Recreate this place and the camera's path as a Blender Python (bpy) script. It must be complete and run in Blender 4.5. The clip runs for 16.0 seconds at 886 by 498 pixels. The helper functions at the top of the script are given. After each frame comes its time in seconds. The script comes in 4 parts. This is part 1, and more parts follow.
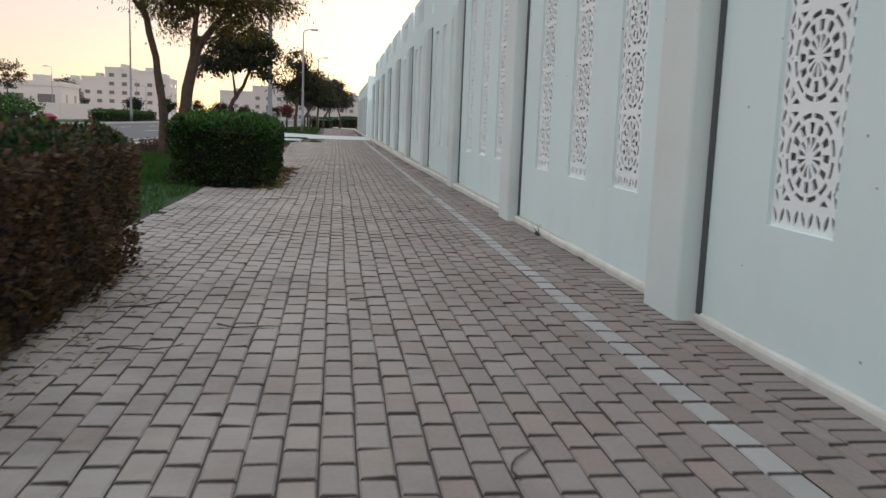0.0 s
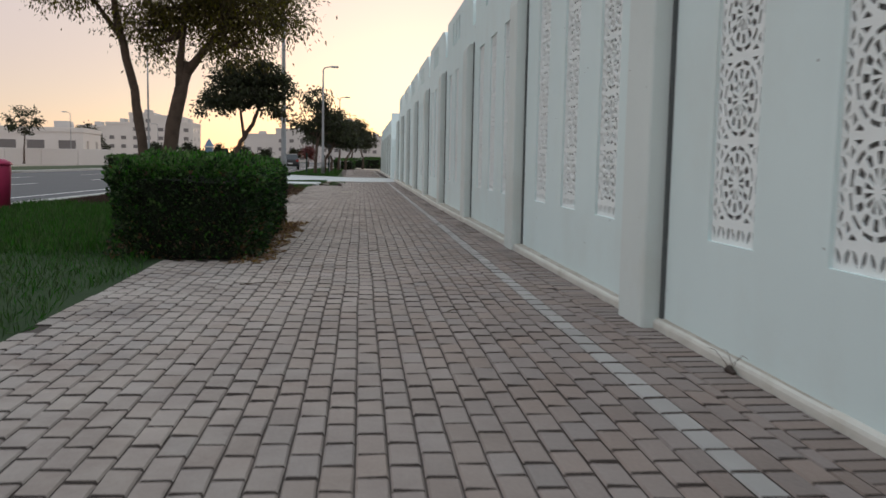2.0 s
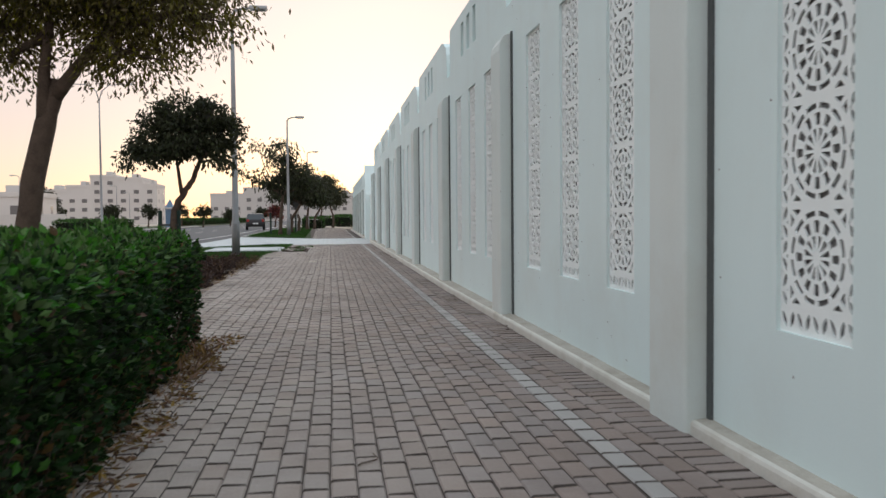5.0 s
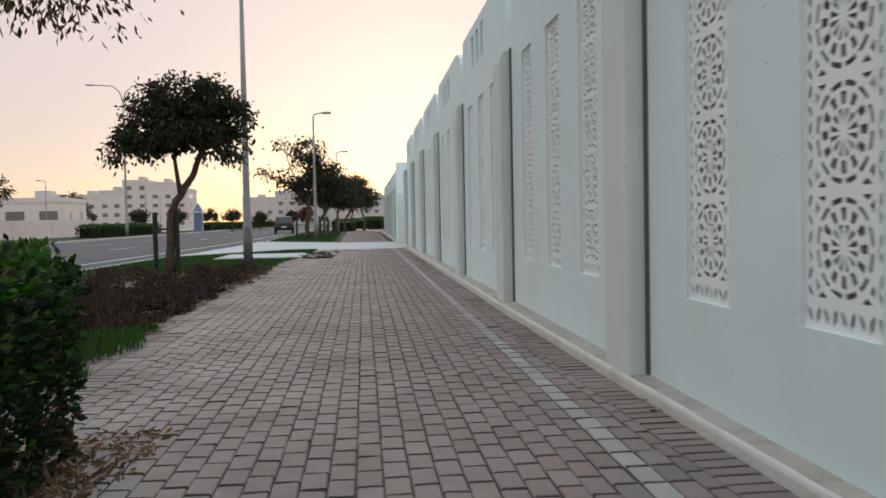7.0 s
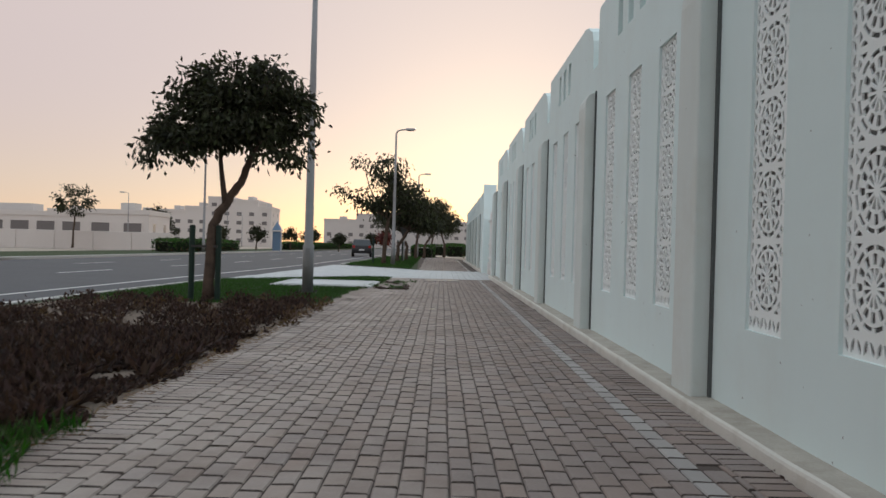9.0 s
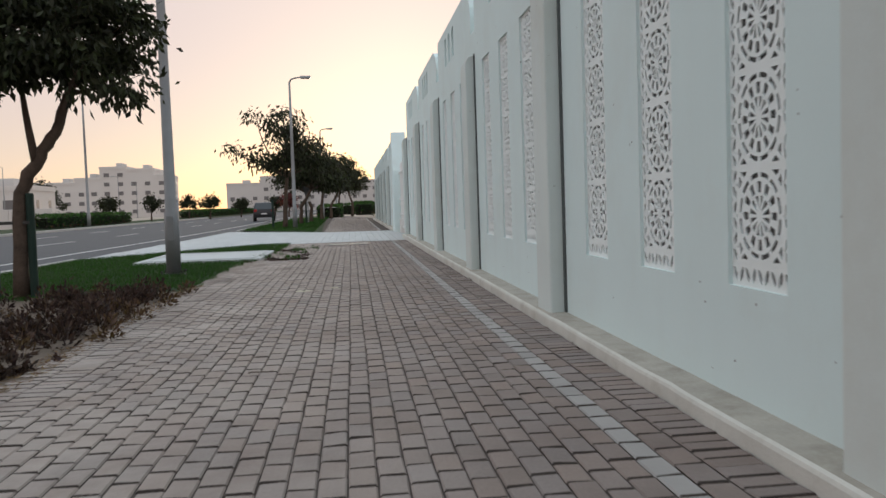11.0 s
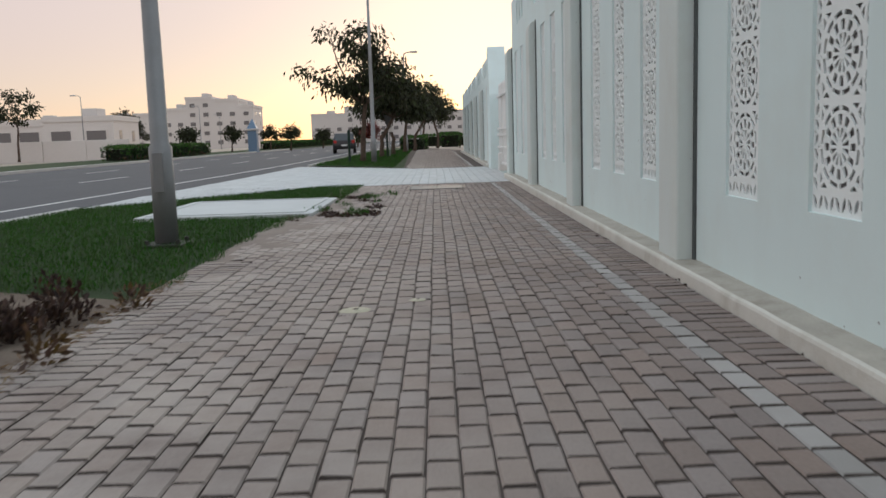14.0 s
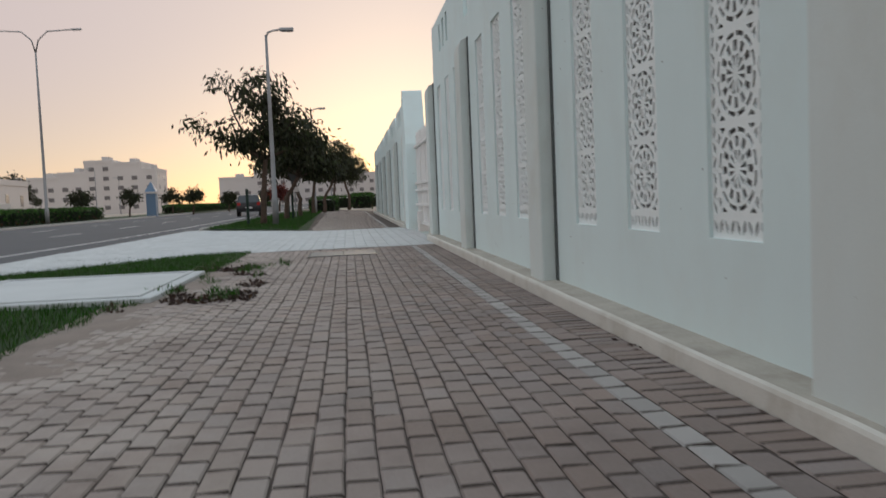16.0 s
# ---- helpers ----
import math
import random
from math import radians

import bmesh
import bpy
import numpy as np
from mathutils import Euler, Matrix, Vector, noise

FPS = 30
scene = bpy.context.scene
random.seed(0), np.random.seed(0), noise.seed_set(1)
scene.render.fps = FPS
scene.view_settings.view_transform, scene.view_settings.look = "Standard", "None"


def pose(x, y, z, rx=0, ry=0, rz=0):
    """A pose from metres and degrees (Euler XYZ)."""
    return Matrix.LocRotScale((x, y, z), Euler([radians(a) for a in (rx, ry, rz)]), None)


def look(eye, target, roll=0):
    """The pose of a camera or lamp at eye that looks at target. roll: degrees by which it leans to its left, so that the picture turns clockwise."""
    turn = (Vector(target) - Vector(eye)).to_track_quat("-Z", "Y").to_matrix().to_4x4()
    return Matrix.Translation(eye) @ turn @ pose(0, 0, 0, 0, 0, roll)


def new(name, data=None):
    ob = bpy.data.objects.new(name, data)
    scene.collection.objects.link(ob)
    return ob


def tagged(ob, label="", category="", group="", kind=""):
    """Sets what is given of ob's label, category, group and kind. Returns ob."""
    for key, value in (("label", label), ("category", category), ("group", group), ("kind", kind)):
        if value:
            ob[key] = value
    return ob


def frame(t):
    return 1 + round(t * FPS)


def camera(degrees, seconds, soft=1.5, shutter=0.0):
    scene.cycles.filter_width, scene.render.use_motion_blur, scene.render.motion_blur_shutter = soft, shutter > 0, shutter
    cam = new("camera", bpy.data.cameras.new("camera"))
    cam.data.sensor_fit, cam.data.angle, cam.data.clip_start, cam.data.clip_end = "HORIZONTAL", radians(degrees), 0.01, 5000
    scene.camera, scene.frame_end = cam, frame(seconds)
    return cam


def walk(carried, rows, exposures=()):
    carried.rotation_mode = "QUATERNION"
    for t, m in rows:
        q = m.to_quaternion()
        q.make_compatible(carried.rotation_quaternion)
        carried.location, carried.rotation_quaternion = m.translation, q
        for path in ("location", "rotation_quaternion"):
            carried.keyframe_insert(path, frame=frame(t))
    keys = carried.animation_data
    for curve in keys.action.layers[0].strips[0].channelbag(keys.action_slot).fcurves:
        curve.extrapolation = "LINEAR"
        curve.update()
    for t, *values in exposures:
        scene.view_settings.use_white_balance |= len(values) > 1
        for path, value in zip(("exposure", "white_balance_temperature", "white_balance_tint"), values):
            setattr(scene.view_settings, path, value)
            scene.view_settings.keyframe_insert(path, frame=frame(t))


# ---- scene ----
cam = camera(55.0, 16.0, shutter=0.3)
EXPOSURES = [(0, 0.18), (0.5, 0.28), (1.5, -0.03), (2.0, -0.12), (2.5, 0.15), (3.5, 0.3), (4.2, 0.22), (6.5, 0.13), (7, 0.02), (7.5, -0.18), (8, 0.02), (8.5, -0.22), (9.5, -0.1), (11, -0.05), (12, -0.2), (12.5, 0.16), (13, 0.05), (13.5, 0.0), (14, 0.0), (14.5, -0.25), (15, -0.06), (15.5, -0.03), (16, -0.28)]
PATH = [
    (0, (-1.944, -4.248, 0.998), (-1.691, -2.286, 0.707), 2.2),
    (0.5, (-1.861, -3.225, 0.962), (-1.577, -1.264, 0.692), 2.5),
    (1, (-1.808, -2.278, 1.045), (-1.608, -0.301, 0.817), 3.0),
    (1.5, (-1.852, -1.359, 0.979), (-1.593, 0.61, 0.745), 1.8),
    (2, (-1.861, -0.414, 0.992), (-1.666, 1.566, 0.789), 1.1),
    (2.5, (-1.904, 0.431, 1.029), (-1.776, 2.417, 0.83), 1.4),
    (3, (-1.927, 1.41, 1.035), (-1.776, 3.397, 0.866), 1.3),
    (3.5, (-1.905, 2.325, 1.036), (-1.71, 4.31, 0.889), 0.6),
    (4, (-1.907, 3.283, 1.091), (-1.664, 5.265, 0.969), 0.2),
    (6.5, (-1.74, 7.914, 1.084), (-1.494, 9.898, 1.038), -1.3),
    (7, (-1.712, 8.797, 1.05), (-1.526, 10.787, 0.979), -1.1),
    (7.5, (-1.674, 9.86, 1.006), (-1.609, 11.859, 0.985), 0.4),
    (8, (-1.728, 10.69, 1.019), (-1.55, 12.681, 0.946), -0.0),
    (8.5, (-1.83, 11.72, 1.044), (-1.852, 13.72, 1.049), 2.0),
    (11, (-1.707, 16.285, 1.017), (-1.496, 18.27, 0.908), -1.9),
    (11.5, (-1.706, 17.267, 1.03), (-1.615, 19.261, 0.915), -0.7),
    (12, (-1.701, 18.188, 1.044), (-1.707, 20.18, 0.865), -0.3),
    (12.5, (-1.756, 19.014, 1.032), (-1.828, 20.997, 0.78), -1.5),
    (13, (-1.754, 19.9, 1.011), (-1.784, 21.885, 0.768), -2.3),
    (13.5, (-1.798, 20.765, 1.02), (-1.779, 22.742, 0.722), -3.9),
    (14, (-1.807, 21.668, 1.018), (-1.797, 23.651, 0.756), -1.8),
    (14.5, (-1.804, 22.565, 1.001), (-1.665, 24.55, 0.803), -2.6),
    (15, (-1.752, 23.463, 0.927), (-1.59, 25.445, 0.709), -0.9),
    (15.5, (-1.698, 24.325, 0.838), (-1.445, 26.298, 0.629), -0.1),
    (16, (-1.705, 25.32, 0.852), (-1.488, 27.304, 0.727), -2.4),
]
# exposure follows the clip's camera
walk(cam, [(t, look(e, g, r)) for t, e, g, r in PATH], EXPOSURES)

# ---- world and sun ----
SUN_EL, SUN_AZ = 6.0, 4.0          # degrees; azimuth is measured from +Y towards +X
world = bpy.data.worlds.new("dusk_sky")
scene.world = world
world.use_nodes = True
wn = world.node_tree.nodes
wl = world.node_tree.links
sky = wn.new("ShaderNodeTexSky")
sky.sky_type = "NISHITA"
sky.sun_disc = False
sky.sun_elevation = radians(SUN_EL)
sky.sun_rotation = radians(SUN_AZ)
sky.air_density, sky.dust_density, sky.ozone_density = 0.95, 0.5, 2.2
wn["Background"].inputs["Strength"].default_value = 0.05
wl.new(sky.outputs[0], wn["Background"].inputs["Color"])
# dusk haze: an even veil over the whole sky, peach low down and pale blue overhead
coord = wn.new("ShaderNodeTexCoord")
split = wn.new("ShaderNodeSeparateXYZ")
wl.new(coord.outputs["Generated"], split.inputs[0])
haze = wn.new("ShaderNodeValToRGB")
for _i, (_p, _c) in enumerate(((0.0, (0.58, 0.405, 0.37)), (1.0, (1.0, 1.2, 1.36)), (0.10, (0.63, 0.44, 0.40)), (0.28, (0.72, 0.555, 0.49)), (0.55, (1.0, 1.03, 1.06)))):
    _el = haze.color_ramp.elements[_i] if _i < 2 else haze.color_ramp.elements.new(_p)
    _el.position, _el.color = _p, (*_c, 1)
wl.new(split.outputs["Z"], haze.inputs[0])
veil = wn.new("ShaderNodeBackground")
veil.inputs["Strength"].default_value = 0.95
wl.new(haze.outputs[0], veil.inputs["Color"])
both = wn.new("ShaderNodeAddShader")
wl.new(wn["Background"].outputs[0], both.inputs[0])
wl.new(veil.outputs[0], both.inputs[1])
wl.new(both.outputs[0], wn["World Output"].inputs["Surface"])

sun = new("sun", bpy.data.lights.new("sun", "SUN"))
sun.data.energy, sun.data.angle, sun.data.color = 0.6, radians(12), (1.0, 0.78, 0.55)
_a, _e = radians(SUN_AZ), radians(SUN_EL)
sun.matrix_world = look((0, 0, 30), (-30 * math.sin(_a) * math.cos(_e), -30 * math.cos(_a) * math.cos(_e), 30 - 30 * math.sin(_e)))

# ---- materials ----


def material(name, base, rough=0.85, metal=0.0, spread=0.12, scale=6.0, fine=60.0, bump=0.15, dark=None, stain=0.0,
             stain_scale=1.2, island=0.0, obj=0.0, hue=0.0, spec=0.3):
    """A procedural surface: base colour, two scales of variation, stains, relief, and a shift from piece to piece."""
    m = bpy.data.materials.new(name)
    m.use_nodes = True
    n, l = m.node_tree.nodes, m.node_tree.links
    b = n["Principled BSDF"]
    b.inputs["Roughness"].default_value = rough
    b.inputs["Metallic"].default_value = metal
    b.inputs["Specular IOR Level"].default_value = spec
    geo = n.new("ShaderNodeNewGeometry")
    big = n.new("ShaderNodeTexNoise")
    big.inputs["Scale"].default_value = scale
    big.inputs["Detail"].default_value = 5
    small = n.new("ShaderNodeTexNoise")
    small.inputs["Scale"].default_value = fine
    small.inputs["Detail"].default_value = 3
    for t in (big, small):
        l.new(geo.outputs["Position"], t.inputs["Vector"])

    def arith(op, a, c):
        q = n.new("ShaderNodeMath")
        q.operation = op
        for i, v in enumerate((a, c)):
            if isinstance(v, (int, float)):
                q.inputs[i].default_value = v
            else:
                l.new(v, q.inputs[i])
        return q.outputs[0]

    val = arith("ADD", arith("MULTIPLY", arith("SUBTRACT", big.outputs[0], 0.5), spread * 4),
                arith("MULTIPLY", arith("SUBTRACT", small.outputs[0], 0.5), spread * 2.5))
    rnd = None
    if island:
        val = arith("ADD", val, arith("MULTIPLY", arith("SUBTRACT", geo.outputs["Random Per Island"], 0.5), island * 2))
        rnd = geo.outputs["Random Per Island"]
    if obj:
        info = n.new("ShaderNodeObjectInfo")
        val = arith("ADD", val, arith("MULTIPLY", arith("SUBTRACT", info.outputs["Random"], 0.5), obj * 2))
        rnd = info.outputs["Random"]
    hsv = n.new("ShaderNodeHueSaturation")
    hsv.inputs["Color"].default_value = (*base, 1)
    l.new(arith("ADD", val, 1.0), hsv.inputs["Value"])
    if hue and rnd is not None:
        w = n.new("ShaderNodeTexWhiteNoise")
        w.noise_dimensions = "1D"
        l.new(rnd, w.inputs["W"])
        l.new(arith("ADD", arith("MULTIPLY", arith("SUBTRACT", w.outputs["Value"], 0.5), hue), 0.5), hsv.inputs["Hue"])
        l.new(arith("ADD", arith("MULTIPLY", w.outputs["Value"], 0.5), 0.75), hsv.inputs["Saturation"])
    col = hsv.outputs[0]
    if stain:
        st = n.new("ShaderNodeTexNoise")
        st.inputs["Scale"].default_value = stain_scale
        st.inputs["Detail"].default_value = 8
        st.inputs["Roughness"].default_value = 0.65
        l.new(geo.outputs["Position"], st.inputs["Vector"])
        ramp = n.new("ShaderNodeValToRGB")
        ramp.color_ramp.elements[0].position, ramp.color_ramp.elements[1].position = 0.5, 0.72
        l.new(st.outputs[0], ramp.inputs[0])
        mix = n.new("ShaderNodeMix")
        mix.data_type = "RGBA"
        l.new(arith("MULTIPLY", ramp.outputs[0], stain), mix.inputs["Factor"])
        l.new(col, mix.inputs["A"])
        mix.inputs["B"].default_value = (*(dark or [c * 0.5 for c in base]), 1)
        col = mix.outputs["Result"]
    l.new(col, b.inputs["Base Color"])
    if bump:
        bp = n.new("ShaderNodeBump")
        bp.inputs["Strength"].default_value = bump
        bp.inputs["Distance"].default_value = 0.01
        l.new(small.outputs[0], bp.inputs["Height"])
        l.new(bp.outputs[0], b.inputs["Normal"])
    return m


def leafy(name, base, island=0.45, rough=0.6):
    """Leaves: a colour that shifts from leaf to leaf, and lets some light through."""
    m = material(name, base, rough=rough, spread=0.1, scale=3, fine=40, bump=0, island=island, hue=0.05, spec=0.25)
    n, l = m.node_tree.nodes, m.node_tree.links
    b = n["Principled BSDF"]
    tr = n.new("ShaderNodeBsdfTranslucent")
    l.new(b.inputs["Base Color"].links[0].from_socket, tr.inputs["Color"])
    add = n.new("ShaderNodeMixShader")
    add.inputs[0].default_value = 0.3
    l.new(b.outputs[0], add.inputs[1])
    l.new(tr.outputs[0], add.inputs[2])
    l.new(add.outputs[0], n["Material Output"].inputs["Surface"])
    return m


M_WALL = material("white_wall_paint", (0.65, 0.765, 0.76), rough=0.75, spread=0.018, scale=1.3, fine=90, bump=0.05, stain=0.16, dark=(0.5, 0.47, 0.4), stain_scale=0.9)


def weathered(m, specks=0.8, streak=0.05, tone=(0.42, 0.40, 0.35)):
    """Adds faint rain streaks and scattered small dark chips to a painted wall."""
    n, l = m.node_tree.nodes, m.node_tree.links
    b = n["Principled BSDF"]
    src = b.inputs["Base Color"].links[0].from_socket
    geo = n.new("ShaderNodeNewGeometry")
    mp = n.new("ShaderNodeMapping")
    mp.inputs["Scale"].default_value = (2.2, 2.2, 0.3)
    l.new(geo.outputs["Position"], mp.inputs["Vector"])
    nz = n.new("ShaderNodeTexNoise")
    nz.inputs["Scale"].default_value, nz.inputs["Detail"].default_value = 1.3, 6
    l.new(mp.outputs[0], nz.inputs["Vector"])
    rp = n.new("ShaderNodeValToRGB")
    rp.color_ramp.elements[0].position, rp.color_ramp.elements[1].position = 0.48, 0.75
    rp.color_ramp.elements[1].color = (streak, streak, streak, 1)
    rp.color_ramp.elements[0].color = (0, 0, 0, 1)
    l.new(nz.outputs[0], rp.inputs[0])
    mx = n.new("ShaderNodeMix")
    mx.data_type = "RGBA"
    l.new(rp.outputs[0], mx.inputs["Factor"])
    l.new(src, mx.inputs["A"])
    mx.inputs["B"].default_value = (*tone, 1)
    vo = n.new("ShaderNodeTexVoronoi")
    vo.inputs["Scale"].default_value = 6.0
    l.new(geo.outputs["Position"], vo.inputs["Vector"])
    lt = n.new("ShaderNodeMath")
    lt.operation = "LESS_THAN"
    l.new(vo.outputs["Distance"], lt.inputs[0])
    lt.inputs[1].default_value = 0.042
    mu = n.new("ShaderNodeMath")
    mu.operation = "MULTIPLY"
    l.new(lt.outputs[0], mu.inputs[0])
    mu.inputs[1].default_value = specks
    my = n.new("ShaderNodeMix")
    my.data_type = "RGBA"
    l.new(mu.outputs[0], my.inputs["Factor"])
    l.new(mx.outputs["Result"], my.inputs["A"])
    my.inputs["B"].default_value = (0.12, 0.11, 0.10, 1)
    l.new(my.outputs["Result"], b.inputs["Base Color"])
    return m


weathered(M_WALL)
M_PIL = material("aged_pilaster_paint", (0.61, 0.67, 0.65), rough=0.8, spread=0.025, scale=1.6, fine=90, bump=0.06, stain=0.3, dark=(0.46, 0.43, 0.36), stain_scale=1.1)
weathered(M_PIL, 0.5, 0.16, (0.5, 0.47, 0.38))
M_PLINTH = material("dusty_plinth_render", (0.58, 0.57, 0.52), rough=0.9, spread=0.06, scale=4, fine=70, bump=0.2, stain=0.45, dark=(0.33, 0.29, 0.22), stain_scale=3)
M_JOINT = material("dark_joint_shadow", (0.09, 0.1, 0.1), rough=0.8, spread=0.08)
M_LATTICE = material("white_lattice_paint", (0.78, 0.83, 0.82), rough=0.75, spread=0.03, scale=5, fine=90, bump=0.08, stain=0.12, dark=(0.5, 0.47, 0.4))
# Dark tone carries the shade seen through the lattice holes.
M_BACK = material("lattice_hole_shade", (0.14, 0.145, 0.145), rough=0.9, spread=0.03, bump=0.05)
M_PAVER = material("grey_brown_paver", (0.225, 0.181, 0.162), rough=0.82, spread=0.14, scale=1.6, fine=55, bump=0.5, island=0.12, hue=0.008, stain=0.85, dark=(0.145, 0.109, 0.096), stain_scale=0.8)
M_PAVERP = material("grey_brown_paver_piece", (0.225, 0.181, 0.162), rough=0.82, spread=0.14, scale=1.6, fine=55, bump=0.5, obj=0.12, hue=0.008, stain=0.85, dark=(0.145, 0.109, 0.096), stain_scale=0.8)


def dusty(m, tone=(0.40, 0.345, 0.305), most=0.78):
    """Pale dust blown in from the verge: patchy, thicker away from the wall, in both fine and broad drifts."""
    n, l = m.node_tree.nodes, m.node_tree.links
    b = n["Principled BSDF"]
    src = b.inputs["Base Color"].links[0].from_socket
    geo = n.new("ShaderNodeNewGeometry")
    xyz = n.new("ShaderNodeSeparateXYZ")
    l.new(geo.outputs["Position"], xyz.inputs[0])
    rng_ = n.new("ShaderNodeMapRange")
    for k, v in enumerate((-1.0, -3.0, 0.1, most), 1):
        rng_.inputs[k].default_value = v
    l.new(xyz.outputs["X"], rng_.inputs[0])
    nz = n.new("ShaderNodeTexNoise")
    nz.inputs["Scale"].default_value, nz.inputs["Detail"].default_value, nz.inputs["Roughness"].default_value = 1.1, 8, 0.7
    l.new(geo.outputs["Position"], nz.inputs["Vector"])
    rp = n.new("ShaderNodeValToRGB")
    rp.color_ramp.elements[0].position, rp.color_ramp.elements[1].position = 0.33, 0.62
    l.new(nz.outputs[0], rp.inputs[0])
    mu = n.new("ShaderNodeMath")
    mu.operation = "MULTIPLY"
    l.new(rng_.outputs[0], mu.inputs[0])
    l.new(rp.outputs[0], mu.inputs[1])
    mx = n.new("ShaderNodeMix")
    mx.data_type = "RGBA"
    l.new(mu.outputs[0], mx.inputs["Factor"])
    l.new(src, mx.inputs["A"])
    mx.inputs["B"].default_value = (*tone, 1)
    l.new(mx.outputs["Result"], b.inputs["Base Color"])


dusty(M_PAVER)
dusty(M_PAVERP)
M_STRIPE = material("pale_grey_paver", (0.335, 0.315, 0.298), rough=0.85, spread=0.06, scale=3, fine=120, bump=0.25, island=0.12, stain=0.3, dark=(0.24, 0.22, 0.2))
M_APRON = material("white_concrete_paver", (0.47, 0.48, 0.475), rough=0.85, spread=0.04, scale=2, fine=90, bump=0.15, island=0.07, stain=0.2)
M_JSAND = material("joint_sand", (0.08, 0.063, 0.055), rough=1.0, spread=0.15, scale=8)
# One dark colour for joint grime and the shade between blocks.
M_GRIME_SHADE = material("joint_grime_shade", (0.055, 0.043, 0.037), rough=1.0, spread=0.2, scale=8)
M_DIRT = material("sandy_grime", (0.40, 0.37, 0.32), rough=1.0, spread=0.12, scale=5, fine=60, bump=0.3, stain=0.6, dark=(0.22, 0.19, 0.15), stain_scale=4)
M_MORTAR = material("pale_mortar", (0.46, 0.42, 0.32), rough=0.95, spread=0.1, scale=20, fine=90, bump=0.4)
M_SAND = material("pale_sandy_soil", (0.235, 0.192, 0.165), rough=1.0, spread=0.12, scale=2.5, fine=80, bump=0.5, stain=0.4)
M_EARTH = material("bare_plot_earth", (0.34, 0.29, 0.24), rough=1.0, spread=0.12, scale=0.2, fine=4, bump=0.3)
M_SOIL = material("dark_bed_soil", (0.15, 0.115, 0.09), rough=1.0, spread=0.2, scale=5, fine=60, bump=0.6, stain=0.6, dark=(0.06, 0.042, 0.033))
M_LAWN = material("lawn_ground", (0.022, 0.042, 0.013), rough=1.0, spread=0.2, scale=3, fine=50, bump=0.5)
M_ROAD = material("asphalt", (0.07, 0.073, 0.08), rough=0.85, spread=0.1, scale=0.8, fine=140, bump=0.2, stain=0.3, dark=(0.045, 0.045, 0.048), stain_scale=0.4)
M_MARK = material("road_paint", (0.55, 0.55, 0.53), rough=0.8, spread=0.1, scale=4, stain=0.4, dark=(0.2, 0.2, 0.2))
M_KERB = material("concrete_kerb", (0.42, 0.41, 0.39), rough=0.9, spread=0.08, island=0.1)
M_GRASS = leafy("grass_blades", (0.034, 0.088, 0.014))
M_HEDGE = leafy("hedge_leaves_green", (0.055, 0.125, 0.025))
# Darker copy of the hedge green that paints shade on the lower leaves.
M_HEDGE_SHADE = leafy("hedge_leaves_shade", (0.017, 0.038, 0.011))
M_HEDGE_DRY = leafy("hedge_leaves_dry", (0.095, 0.058, 0.034))
# Near-black filler colour stands in for the shade inside a hedge.
M_CORE = material("hedge_core_shade", (0.013, 0.016, 0.009), rough=1.0, spread=0.3, scale=12)
M_DRY = leafy("dry_ground_cover", (0.05, 0.03, 0.023), island=0.6)
M_DEAD = leafy("dead_leaves", (0.2, 0.12, 0.06), island=0.5)
M_TREE = leafy("tree_leaves", (0.03, 0.034, 0.015), island=0.6)
M_TREE_OLIVE = leafy("feathery_olive_leaves", (0.10, 0.085, 0.022), island=0.6)
M_TREE_RED = leafy("reddish_leaves", (0.13, 0.035, 0.03), island=0.6)
M_BARK = material("bark", (0.085, 0.06, 0.045), rough=0.95, spread=0.25, scale=9, fine=50, bump=0.8)
M_POLE = material("galvanised_steel", (0.25, 0.255, 0.26), rough=0.55, metal=0.4, spread=0.06, scale=5, bump=0.03, stain=0.4, dark=(0.2, 0.19, 0.18), stain_scale=2)
M_LAMPHEAD = material("lamp_head_grey", (0.4, 0.41, 0.42), rough=0.45, spread=0.03)
M_STAKE = material("dark_green_stake", (0.012, 0.03, 0.022), rough=0.6, spread=0.1)
M_BLDG = material("pale_facade_render", (0.62, 0.58, 0.55), rough=0.9, spread=0.03, scale=0.3, fine=4, bump=0)
# Evening haze is put into the colours of distant render and panes.
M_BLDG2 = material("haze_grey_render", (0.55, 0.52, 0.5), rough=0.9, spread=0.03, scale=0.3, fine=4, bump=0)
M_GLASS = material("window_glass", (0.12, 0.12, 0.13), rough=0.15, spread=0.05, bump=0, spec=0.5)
M_FARGLASS = material("haze_tinted_glass", (0.15, 0.14, 0.14), rough=0.3, spread=0.08, bump=0, spec=0.5)
M_BLUE = material("blue_panel", (0.12, 0.19, 0.28), rough=0.5, spread=0.05, bump=0)
M_PINK = material("magenta_plastic", (0.35, 0.03, 0.09), rough=0.5, spread=0.05, bump=0)
M_CARDARK = material("dark_car_paint", (0.012, 0.012, 0.015), rough=0.4, spread=0.02, bump=0, spec=0.6)
M_CARWHITE = material("white_car_paint", (0.68, 0.68, 0.67), rough=0.3, spread=0.02, bump=0, spec=0.6)
M_TYRE = material("tyre_rubber", (0.02, 0.02, 0.02), rough=0.85, spread=0.1)
M_CARGLASS = material("car_glass", (0.02, 0.022, 0.025), rough=0.3, spread=0.02, bump=0, spec=0.7)
M_RED = material("red_lens", (0.35, 0.02, 0.015), rough=0.3, spread=0.02, bump=0)
M_GATE = material("white_gate_paint", (0.7, 0.7, 0.68), rough=0.5, spread=0.02, bump=0.03, stain=0.3)
